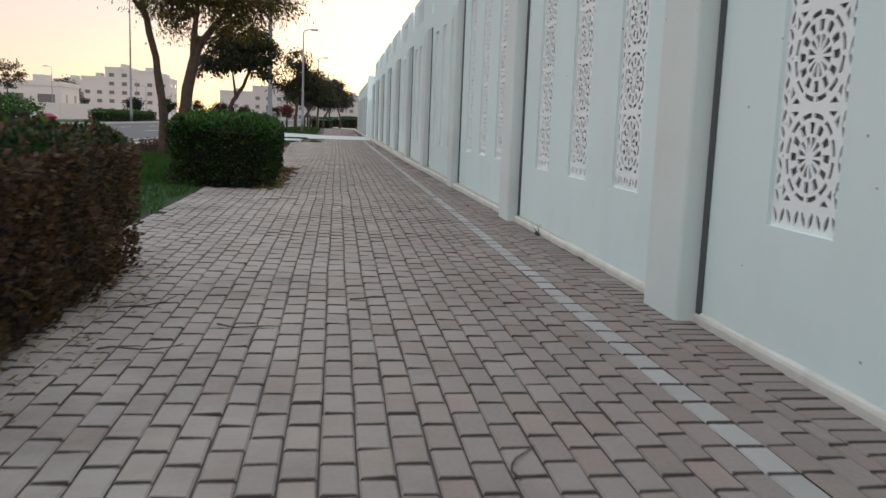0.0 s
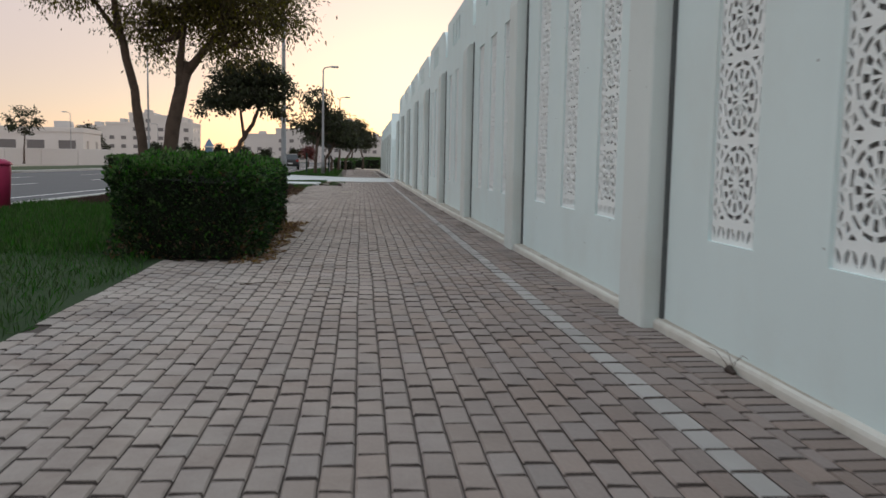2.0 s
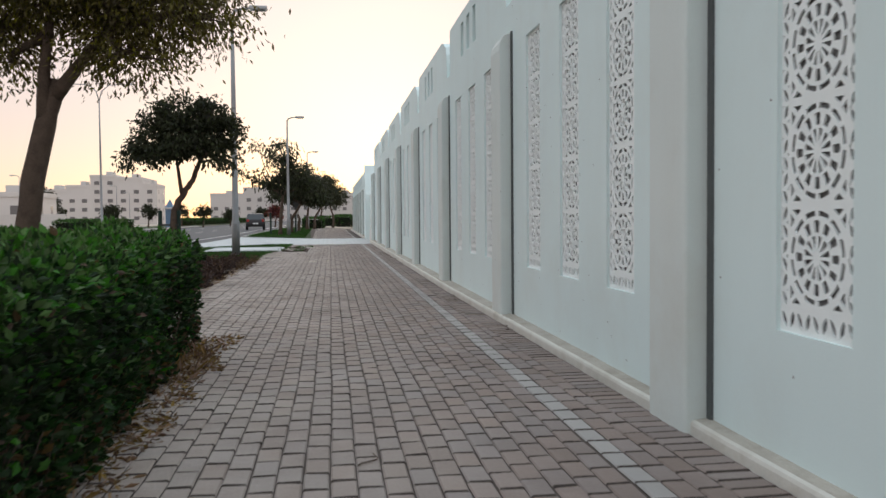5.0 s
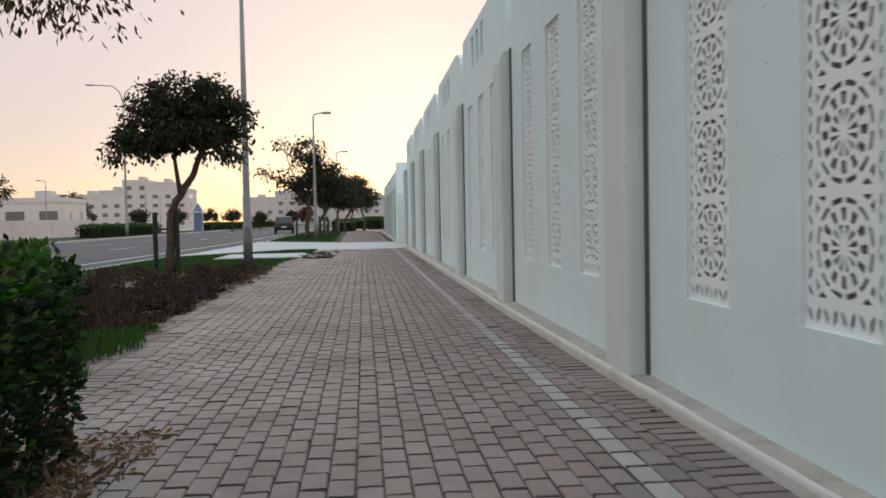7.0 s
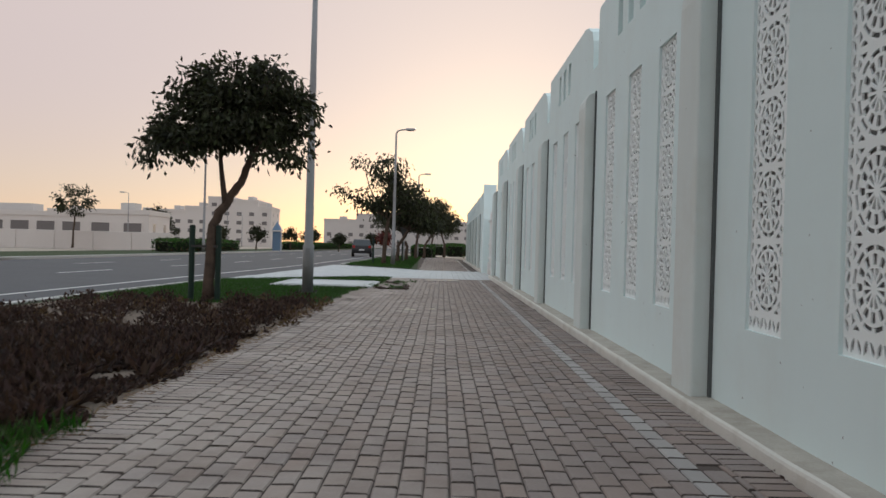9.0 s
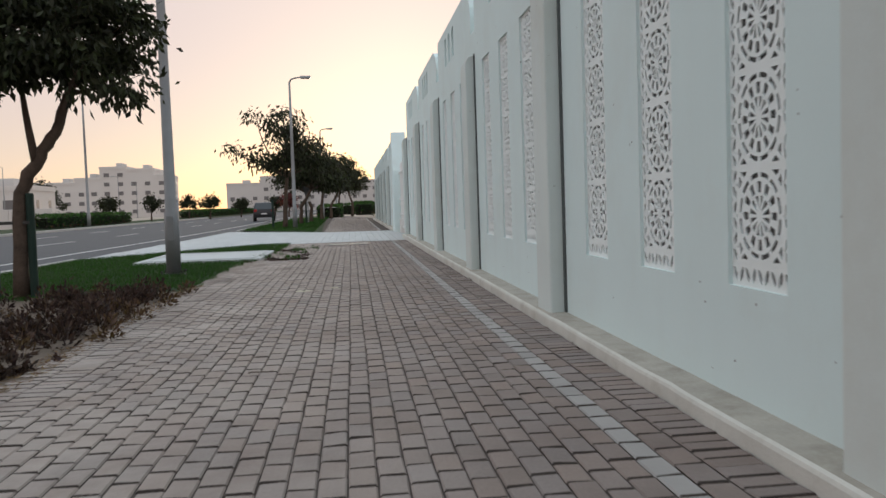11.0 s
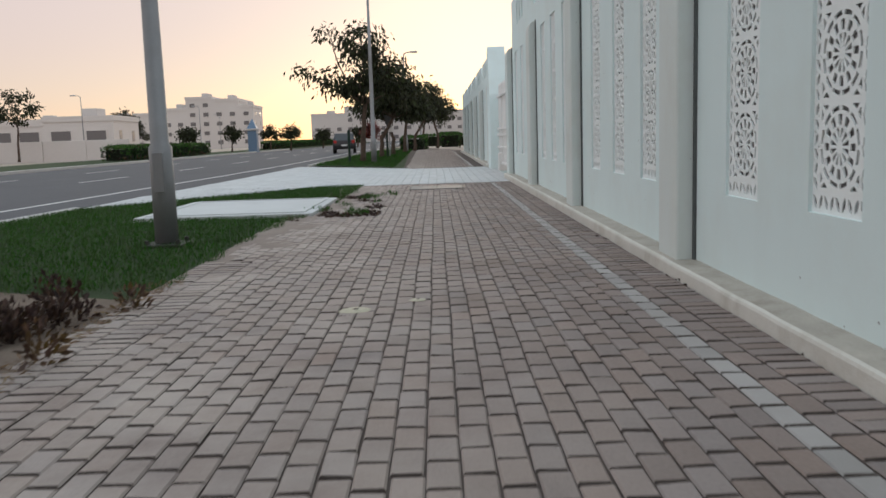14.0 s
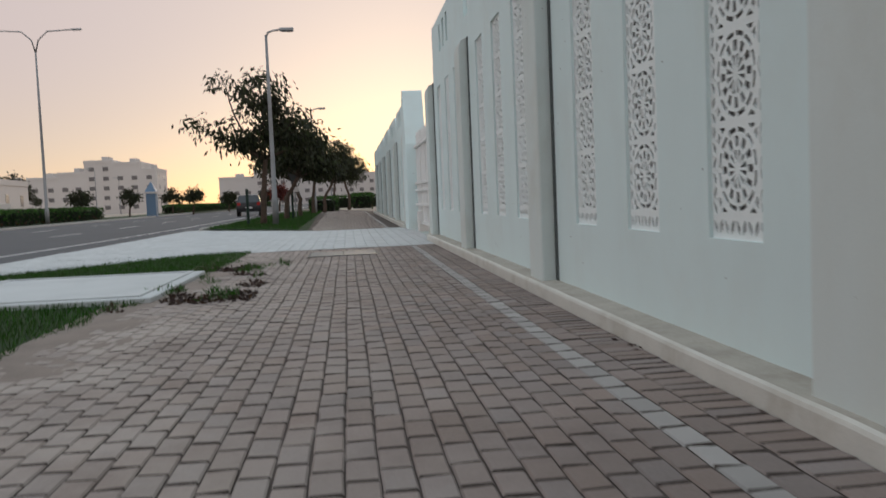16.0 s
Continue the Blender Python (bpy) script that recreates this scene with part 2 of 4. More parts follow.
M_COVER = material("worn_steel_cover", (0.17, 0.165, 0.16), rough=0.6, metal=0.3, spread=0.15, scale=6, stain=0.5)
M_IRON = material("dark_iron", (0.06, 0.058, 0.055), rough=0.6, metal=0.5, spread=0.15)

# ---- mesh helpers ----


def mesh_of(name, verts, faces, mat=None, smooth=False):
    me = bpy.data.meshes.new(name)
    me.from_pydata([tuple(v) for v in verts], [], [tuple(f) for f in faces])
    if mat is not None:
        me.materials.append(mat)
    if smooth:
        me.polygons.foreach_set("use_smooth", [True] * len(me.polygons))
    me.update()
    return me


def bm_mesh(name, bm, mat=None, smooth=False):
    me = bpy.data.meshes.new(name)
    bm.to_mesh(me)
    bm.free()
    if mat is not None:
        me.materials.append(mat)
    if smooth:
        me.polygons.foreach_set("use_smooth", [True] * len(me.polygons))
    me.update()
    return me


def part(name, bm, mat, parent, label="", smooth=False):
    """Links a bmesh (or a ready mesh) as one mesh object under a thing or a part."""
    me = bm if isinstance(bm, bpy.types.Mesh) else bm_mesh(name, bm, mat, smooth)
    ob = new(name, me)
    ob.parent = parent
    if label:
        tagged(ob, label)
    return ob


def thing(name, label, category, at=(0, 0, 0), rz=0.0, group="", kind=""):
    ob = new(name)
    ob.empty_display_size = 0.2
    ob.matrix_world = pose(*at, 0, 0, rz)
    return tagged(ob, label, category, group, kind)


def box(bm, x0, x1, y0, y1, z0, z1):
    v = [bm.verts.new((x, y, z)) for z in (z0, z1) for x, y in ((x0, y0), (x1, y0), (x1, y1), (x0, y1))]
    for f in ((3, 2, 1, 0), (4, 5, 6, 7), (0, 1, 5, 4), (1, 2, 6, 5), (2, 3, 7, 6), (3, 0, 4, 7)):
        bm.faces.new([v[i] for i in f])
    return v


def soften(bm, width, segments=2):
    bmesh.ops.bevel(bm, geom=list(bm.edges), offset=width, segments=segments, affect="EDGES", profile=0.5)
    return bm


def boxed(x0, x1, y0, y1, z0, z1, bevel=0.0, segments=2):
    bm = bmesh.new()
    box(bm, x0, x1, y0, y1, z0, z1)
    if bevel:
        soften(bm, bevel, segments)
    return bm


def tube(bm, path, radii, sides=10, caps=True):
    """A tapered tube along a path."""
    rings = []
    pts = [Vector(p) for p in path]
    for i, p in enumerate(pts):
        d = (pts[min(i + 1, len(pts) - 1)] - pts[max(i - 1, 0)]).normalized()
        u = d.orthogonal().normalized() if i == 0 else (u - d * u.dot(d)).normalized()
        w = d.cross(u)
        rings.append([bm.verts.new(p + (u * math.cos(a) + w * math.sin(a)) * radii[i]) for a in [2 * math.pi * k / sides for k in range(sides)]])
    for a, b in zip(rings, rings[1:]):
        for k in range(sides):
            bm.faces.new((a[k], a[(k + 1) % sides], b[(k + 1) % sides], b[k]))
    if caps:
        bm.faces.new(rings[0][::-1])
        bm.faces.new(rings[-1])
    return bm


def prism(bm, outline, x0, x1):
    """A flat outline of (y, z) points drawn out from x0 to x1."""
    a = [bm.verts.new((x0, y, z)) for y, z in outline]
    b = [bm.verts.new((x1, y, z)) for y, z in outline]
    bm.faces.new(a)
    bm.faces.new(b[::-1])
    k = len(outline)
    for i in range(k):
        bm.faces.new((a[(i + 1) % k], a[i], b[i], b[(i + 1) % k]))
    return bm


def leaves_mesh(name, centres, normals, size, aspect, mat, rng, droop=0.0, sizes=None):
    """Many small folded leaves, each two triangles along a mid rib."""
    n = len(centres)
    c = np.asarray(centres, float)
    d = np.asarray(normals, float) + rng.normal(0, 0.55, (n, 3))
    d[:, 2] -= droop
    d /= np.linalg.norm(d, axis=1)[:, None] + 1e-9
    r = rng.normal(0, 1, (n, 3))
    s = np.cross(d, r)
    s /= np.linalg.norm(s, axis=1)[:, None] + 1e-9
    up = np.cross(s, d)
    ln = size * rng.uniform(0.6, 1.3, (n, 1)) if sizes is None else np.asarray(sizes)[:, None]
    w = ln * aspect
    v = np.stack([c, c + d * ln * 0.5 + s * w * 0.5 + up * w * 0.15, c + d * ln, c + d * ln * 0.5 - s * w * 0.5 + up * w * 0.15], 1).reshape(-1, 3)
    i = np.arange(n)[:, None] * 4
    f = np.concatenate([i + [0, 1, 2], i + [0, 2, 3]], 0)
    return mesh_of(name, v.tolist(), f.tolist(), mat)


# ---- ground, road, pavement bases ----
BAY = 4.6
KERB_SLOPE = 0.045


def kerb_x(y):
    """The near kerb of the road, which draws slowly closer to the wall."""
    return -8.75 + KERB_SLOPE * (min(y, 58.0) - 18.0)


def sheet(name, outline, z, mat, label, category, kind="structure"):
    bm = bmesh.new()
    bm.faces.new([bm.verts.new((x, y, z)) for x, y in outline])
    bmesh.ops.recalc_face_normals(bm, faces=bm.faces)
    if bm.faces[:][0].normal.z < 0:
        bmesh.ops.reverse_faces(bm, faces=bm.faces)
    return tagged(new(name, bm_mesh(name, bm, mat)), label, category, "", kind)


sheet("ground", [(-2500, -2500), (2500, -2500), (2500, 2500), (-2500, 2500)], -0.24, M_EARTH, "bare sandy earth reaching to the horizon", "ground")
sheet("road", [(kerb_x(-60) - 15, -60), (kerb_x(-60), -60), (kerb_x(58), 58), (kerb_x(58), 600), (kerb_x(58) - 15, 600), (kerb_x(58) - 15, 58)], -0.13, M_ROAD,
      "grey asphalt road with worn white lane lines", "road")
sheet("joint_bed", [(-4.3, -14), (0.02, -14), (0.02, 41), (-4.3, 41)], -0.010, M_JSAND, "dark sand between the paving blocks", "ground")
sheet("lawn", [(kerb_x(-14) + 0.15, -14), (-3.25, -14), (-3.25, 1.3), (-3.72, 1.5), (-3.76, 7.2), (-3.74, 28), (-3.5, 33), (-3.5, 41), (kerb_x(41) + 0.15, 41)], -0.004, M_LAWN,
      "green verge between pavement and road", "lawn")
sheet("planting_bed", [(-8.3, 17.8), (-3.74, 16.9), (-3.73, 24), (-3.74, 27.2), (-5.5, 28.0), (-8.0, 28.2)], -0.001, M_SOIL, "dark dry planting bed with mulch", "soil")


def sand_drift(name, x0, x1, y0, y1, label, seed, lift=0.012):
    """Loose sand lying in a thin uneven drift over the blocks, thinning out to nothing."""
    nx, ny = 46, int((y1 - y0) * 14)
    vs, fs = [], []
    for j in range(ny + 1):
        for i in range(nx + 1):
            u, v = i / nx, j / ny
            x, y = x0 + (x1 - x0) * u, y0 + (y1 - y0) * v
            k = math.sin(math.pi * v) ** 0.6 * (1 - u) ** 0.8 - 0.5
            z = lift * (k * 1.6 + 0.75 * noise.noise(Vector((x * 2.2, y * 1.6, seed))) + 0.35 * noise.noise(Vector((x * 8, y * 8, seed))))
            vs.append((x, y, min(max(z, -0.02), 0.03)))
    for j in range(ny):
        for i in range(nx):
            a_ = j * (nx + 1) + i
            fs.append((a_, a_ + 1, a_ + nx + 2, a_ + nx + 1))
    ob = new(name, mesh_of(name, vs, fs, M_SAND, True))
    return tagged(ob, label, "soil", "", "structure")


sand_drift("sandy_edge", -3.85, -2.75, 28.6, 40.4, "pale sand strewn over the pavement edge", 3.0)
sheet("apron_bed", [(-0.0, 40.4), (-0.0, 49.8), (-2.6, 50.0), (-7.3, 56.0), (kerb_x(48) - 0.02, 48), (kerb_x(37) - 0.02, 36.0), (-7.0, 36.6), (-4.2, 40.2)], -0.012, M_APRON, "pale concrete driveway apron", "driveway")
sheet("far_pavement_bed", [(0.02, 49.8), (0.02, 84), (-3.6, 110), (-3.6, 50.4), (-2.6, 50.0)], -0.010, M_JSAND, "pavement running on past the gate", "pavement")
sheet("far_lawn", [(-2.9, 50.6), (-3.5, 76), (-3.9, 110), (kerb_x(60) + 0.15, 110), (kerb_x(60) + 0.15, 56.6)], 0.0, M_LAWN, "green verge under a row of street trees", "lawn")
sheet("far_verge", [(kerb_x(58) - 15.2, -60), (kerb_x(58) - 15.2, 600), (kerb_x(58) - 19.5, 600), (kerb_x(-60) - 20, -60)], -0.06, M_LAWN, "narrow green verge across the road", "lawn")


def kerb_line(name, x_of, y0, y1, step, width, z0, z1, label):
    """A row of kerb stones, each a stone of its own."""
    root = thing(name, label, "kerb", kind="structure")
    y = y0
    while y < y1:
        a, b = y + 0.006, min(y + step, y1) - 0.006
        bm = bmesh.new()
        xa, xb = x_of(a), x_of(b)
        v = [bm.verts.new(p) for p in ((xa - width, a, z0), (xa, a, z0), (xb, b, z0), (xb - width, b, z0), (xa - width, a, z1), (xa, a, z1), (xb, b, z1), (xb - width, b, z1))]
        for f in ((3, 2, 1, 0), (4, 5, 6, 7), (0, 1, 5, 4), (1, 2, 6, 5), (2, 3, 7, 6), (3, 0, 4, 7)):
            bm.faces.new([v[i] for i in f])
        soften(bm, 0.015, 1)
        part("kerb_stone", bm, M_KERB, root)
        y += step
    return root


kerb_line("kerb_near", lambda y: kerb_x(y) + 0.16, -10, 36.0, 1.0, 0.16, -0.2, 0.03, "concrete kerb along the near side of the road")
kerb_line("kerb_island", lambda y: kerb_x(y) + 0.16, 56.4, 100, 2.0, 0.16, -0.2, 0.05, "concrete kerb round the grassy tree island")
kerb_line("kerb_far", lambda y: kerb_x(y) - 15.0, 20, 140, 4.0, 0.25, -0.2, 0.02, "pale concrete kerb on the far side of the road")

lines = thing("lane_markings", "worn white lane lines on the asphalt", "road marking", kind="structure")
for off, dashed in ((2.2, False), (6.4, True), (10.6, True)):
    y = -20.0
    while y < 200:
        ln = 4.0 if dashed else 12.0
        bm = bmesh.new()
        p = [(kerb_x(y) - off, y), (kerb_x(y) - off + 0.14, y), (kerb_x(y + ln) - off + 0.14, y + ln), (kerb_x(y + ln) - off, y + ln)]
        bm.faces.new([bm.verts.new((a, b, -0.125)) for a, b in p])
        part("lane_line", bm, M_MARK, lines)
        y += 10.0 if dashed else 12.0

# ---- the wall ----
wall = thing("wall_east", "tall white rendered wall with pilasters, carved lattice panels and stepped crown", "wall", kind="structure")
PANEL_W, PANEL_Z0, PANEL_Z1, RECESS = 0.53, 0.60, 2.80, 0.26
PANEL_C = (1.345, 2.53, 3.72)          # centres of the three lattice panels, from the joint
THICK, BODY_TOP, CROWN_TOP = 0.32, 3.28, 3.95
PIL_W, PIL_P, PIL_TOP = 0.50, 0.13, 2.95


def bay_body():
    """One bay: solid wall with three deep recesses, a raised crown with rounded shoulders and three slots."""
    bm = bmesh.new()
    cuts = [0.0]
    for c in PANEL_C:
        cuts += [c - PANEL_W / 2, c + PANEL_W / 2]
    cuts.append(BAY)
    for i, (a, b) in enumerate(zip(cuts, cuts[1:])):
        if i % 2:
            box(bm, 0, THICK, a, b, -0.3, PANEL_Z0)
            box(bm, 0, THICK, a, b, PANEL_Z1, BODY_TOP)
            box(bm, RECESS, THICK, a, b, PANEL_Z0, PANEL_Z1)
        else:
            box(bm, 0, THICK, a, b, -0.3, BODY_TOP)
    y0, y1 = 0.30, BAY - 0.06
    slots = (2.30, 2.80, 3.30)
    zs0, zs1, w = 3.34, 3.80, 0.115
    # crown: below the slots, between them, and a lintel with rounded ends
    yc = [y0]
    for s in slots:
        yc += [s - w, s + w]
    yc.append(y1)
    box(bm, 0, THICK, y0, y1, BODY_TOP, zs0)
    for i in range(0, len(yc), 2):
        if i == 0:
            out = [(yc[1], zs0), (yc[1], zs1), (y0 + 0.12, zs1), (y0 + 0.03, zs1 - 0.14), (y0, zs1 - 0.28), (y0, zs0)]
            prism(bm, out[::-1], 0, THICK)
        else:
            box(bm, 0, THICK, yc[i], yc[i + 1], zs0, zs1)
    for i in range(1, len(yc) - 1, 2):
        box(bm, 0.16, THICK, yc[i], yc[i + 1], zs0, zs1)
    out = [(y0 + 0.12, zs1), (y1, zs1), (y1, CROWN_TOP - 0.05), (y1 - 0.05, CROWN_TOP), (y0 + 0.62, CROWN_TOP), (y0 + 0.40, CROWN_TOP - 0.04), (y0 + 0.23, CROWN_TOP - 0.12)]
    prism(bm, out, 0, THICK)
    bmesh.ops.recalc_face_normals(bm, faces=bm.faces)
    return bm_mesh("bay_wall", bm, M_WALL)


def pilaster_mesh():
    """A pilaster whose top leans back to the wall in a curve."""
    bm = bmesh.new()
    prof = [(0.0, -0.3), (-PIL_P, -0.3), (-PIL_P, PIL_TOP - 0.16), (-PIL_P + 0.012, PIL_TOP - 0.08), (-PIL_P + 0.045, PIL_TOP - 0.02), (-PIL_P + 0.09, PIL_TOP), (0.0, PIL_TOP + 0.01)]
    a = [bm.verts.new((x, 0.02, z)) for x, z in prof]
    b = [bm.verts.new((x, PIL_W, z)) for x, z in prof]
    bm.faces.new(a)
    bm.faces.new(b[::-1])
    for i in range(len(prof)):
        j = (i + 1) % len(prof)
        bm.faces.new((a[j], a[i], b[i], b[j]))
    bmesh.ops.recalc_face_normals(bm, faces=bm.faces)
    ed = [e for e in bm.edges if all(v.co.x < -PIL_P + 0.001 for v in e.verts) and abs(e.verts[0].co.z - e.verts[1].co.z) > 1]
    bmesh.ops.bevel(bm, geom=ed, offset=0.02, segments=3, affect="EDGES", profile=0.5)
    return bm_mesh("pilaster", bm, M_PIL)


def lattice_mesh():
    """A carved screen: a thin plate pierced by five twelve-petal rosettes, corner openings and a border of slanted almonds."""
    bm = bmesh.new()
    x0, x1 = 0.020, 0.029
    hw, foot, n = PANEL_W / 2, 0.105, 5
    cell = (PANEL_Z1 - PANEL_Z0 - foot) / n
    hc = cell / 2

    def almond(y, z, length, width, tilt):
        c, q = math.cos(tilt), math.sin(tilt)
        pts = ((0, -length / 2), (width * 0.42, -length * 0.2), (width / 2, length * 0.1), (width * 0.2, length / 2), (-width * 0.3, length * 0.32), (-width / 2, -length * 0.1))
        return [(y + u * c - v * q, z + u * q + v * c) for u, v in pts]

    def polar(ang, pts):
        c, q = math.cos(ang), math.sin(ang)
        return [(r * c - t * q, r * q + t * c) for r, t in pts]

    def plate(zc, half, holes):
        edges = []
        for loop in [[(-hw, -half), (hw, -half), (hw, half), (-hw, half)]] + holes:
            f = [bm.verts.new((x0, y, zc + z)) for y, z in loop]
            k = [bm.verts.new((x1, y, zc + z)) for y, z in loop]
            for i in range(len(f)):
                j = (i + 1) % len(f)
                edges.append(bm.edges.new((f[i], f[j])))
                bm.faces.new((f[i], f[j], k[j], k[i]))
        bmesh.ops.triangle_fill(bm, edges=edges, normal=(-1, 0, 0))

    holes = []
    for i in range(12):
        a = math.pi / 6 * i
        b = a + math.pi / 12
        holes.append(polar(b, ((0.024, 0), (0.062, -0.0095), (0.086, -0.0135), (0.090, 0), (0.086, 0.0135), (0.062, 0.0095))))
        holes.append(polar(a, ((0.101, -0.0145), (0.146, -0.0195), (0.151, 0), (0.146, 0.0195), (0.101, 0.0145))))
        arc = [(0.166, w) for w in (-0.21, -0.07, 0.07, 0.21)] + [(0.188, w) for w in (0.19, 0.07, -0.07, -0.19)]
        holes.append([(r * math.cos(b + w), r * math.sin(b + w)) for r, w in arc])
    for sy in (-1, 1):
        for sz in (-1, 1):
            holes.append([(sy * y, sz * z) for y, z in ((0.190, 0.178), (0.190, 0.118), (0.176, 0.128), (0.160, 0.150))])
            holes.append([(sy * y, sz * z) for y, z in ((0.176, 0.192), (0.146, 0.166), (0.120, 0.182), (0.114, 0.193))])
        for i in range(6):
            z = -hc + cell * (i + 0.5) / 6
            holes.append(almond(sy * 0.231, z, 0.068, 0.027, radians(27 if i % 2 else -27)))
            holes.append(almond(sy * (0.251 if i % 2 else 0.211), z + cell / 12, 0.02, 0.012, 0.0) if i < 5 else almond(sy * 0.251, z + 0.026, 0.012, 0.01, 0.0))
    for j in range(n):
        plate(PANEL_Z0 + foot + cell * (j + 0.5), hc, holes)
    plate(PANEL_Z0 + foot / 2, foot / 2, [almond(-hw + 0.033 + i * 0.058, 0.0, 0.078, 0.03, radians(24 if i % 2 else -24)) for i in range(9)])
    return bm_mesh("lattice_screen", bm, M_LATTICE)


def plinth_front(y):
    t = max(0.0, min(1.0, (y - 2.0) / 16.0))
    return -0.015 - 0.165 * t


def plinth_top(y):
    t = max(0.0, min(1.0, (y - 2.0) / 34.0))
    return 0.055 + 0.06 * t


def plinth_mesh(y0, y1):
    """A low plinth with a rounded, uneven upper edge, growing out of the pavement."""
    bm = bmesh.new()
    rows = []
    k = 24
    for i in range(k + 1):
        y = y0 + (y1 - y0) * i / k
        f = plinth_front(y) - 0.008 + 0.006 * noise.noise(Vector((y * 2.3, 3.1, 0)))
        t = plinth_top(y) + 0.004 * noise.noise(Vector((y * 3.1, 0.7, 5)))
        if 1 < i < k - 1 and noise.noise(Vector((y * 1.4, 9.0, 2.0))) > 0.38:
            f += 0.007
        prof = [(f, -0.3), (f, t - 0.026), (f + 0.006, t - 0.010), (f + 0.020, t - 0.001), (0.004, t + 0.006)]
        rows.append([bm.verts.new((x, y, z)) for x, z in prof])
    for a, b in zip(rows, rows[1:]):
        for i in range(len(a) - 1):
            bm.faces.new((a[i], a[i + 1], b[i + 1], b[i]))
    bm.faces.new(rows[0])
    bm.faces.new(rows[-1][::-1])
    bmesh.ops.recalc_face_normals(bm, faces=bm.faces)
    for q in bm.faces:
        q.material_index = 1 if abs(q.normal.z) > 0.9 and q.calc_center_median().z > 0 else 0
    me = bm_mesh("plinth", bm, M_PLINTH)
    me.materials.append(M_DIRT)
    return me


BODY, PIL, LAT = bay_body(), pilaster_mesh(), lattice_mesh()
# Added dark sheet close behind the lattice in place of recess shade.
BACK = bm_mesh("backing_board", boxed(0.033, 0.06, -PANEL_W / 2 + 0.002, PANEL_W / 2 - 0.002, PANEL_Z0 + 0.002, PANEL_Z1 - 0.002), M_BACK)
bm = bmesh.new()
# Dark strip for the expansion joint, with the joint's shadow in its colour.
box(bm, -0.016, 0.006, -0.026, 0.019, 0.03, PIL_TOP + 0.02)
JOINT = bm_mesh("joint_strip", bm, M_JOINT)


def wall_bay(y, body=True, plinth=True):
    if body:
        o = part("bay_wall", BODY, None, wall)
        o.location = (0, y, 0)
        for c in PANEL_C:
            o = part("lattice_screen", LAT, None, wall, "white carved lattice with twelve-petal rosettes")
            o.location = (0, y + c, 0)
            o = part("backing_board", BACK, None, wall, "dark sheet standing in for shade behind the lattice")
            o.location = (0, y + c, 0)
    o = part("pilaster", PIL, None, wall)
    o.location = (0, y, 0)
    o = part("joint_strip", JOINT, None, wall, "dark vertical expansion joint")
    o.location = (0, y, 0)
    if plinth:
        part("plinth", plinth_mesh(y, y + (BAY if body else 0.6)), None, wall, "dusty rendered plinth with chipped edge")


for i in range(-4, 9):
    wall_bay(i * BAY)
wall_bay(9 * BAY, body=False)
part("gate_pier", boxed(0.0, 0.5, 9 * BAY + 0.002, 9 * BAY + 0.52, -0.3, PIL_TOP + 0.01, 0.015), M_WALL, wall)

wall_far = thing("wall_beyond_gate", "white rendered wall with pilasters running on past the gate", "wall", kind="structure")
_keep, wall = wall, wall_far
FAR0 = 48.0
for i in range(6):
    wall_bay(FAR0 + 0.9 + i * BAY)
bm = bmesh.new()
prism(bm, [(47.6, -0.3), (48.9, -0.3), (48.9, 3.6), (48.72, 3.66), (48.62, 3.9), (48.34, 4.12), (48.24, 4.08), (48.1, 3.72), (47.85, 3.0), (47.7, 2.5)], -0.13, 0.4)
bmesh.ops.recalc_face_normals(bm, faces=bm.faces)
part("gate_pier", bm, M_WALL, wall)
part("return_wall", boxed(0.02, 14, FAR0 + 0.9 + 6 * BAY, FAR0 + 1.2 + 6 * BAY, -0.3, 3.2), M_WALL, wall)
wall_far.scale = (1, 1, 0.9)          # this stretch stands lower
wall = _keep

# ---- the concrete slab, manhole and lamps ----
slab = thing("concrete_slab", "pale concrete chamber slab set in the grass", "concrete slab")
part("slab_body", boxed(-5.92, -3.5, 33.15, 36.1, -0.1, 0.05, 0.015), M_APRON, slab)
for a, b, c, d in ((-5.80, -3.62, 33.27, 33.33), (-5.80, -3.62, 35.92, 35.98), (-5.80, -5.74, 33.33, 35.92), (-3.68, -3.62, 33.33, 35.92)):
    part("slab_rim", boxed(a, b, c, d, 0.045, 0.065, 0.004, 1), M_APRON, slab)

cover = thing("manhole_cover", "grey metal inspection cover flush with the pavement", "manhole cover")
part("cover_frame", boxed(-2.36, -1.26, 38.35, 39.45, -0.03, 0.006, 0.004, 1), M_IRON, cover)
for i in range(2):
    part("cover_plate", boxed(-2.32 + 0.52 * i, -1.82 + 0.52 * i, 38.39, 39.41, -0.02, 0.012, 0.004, 1), M_COVER, cover)


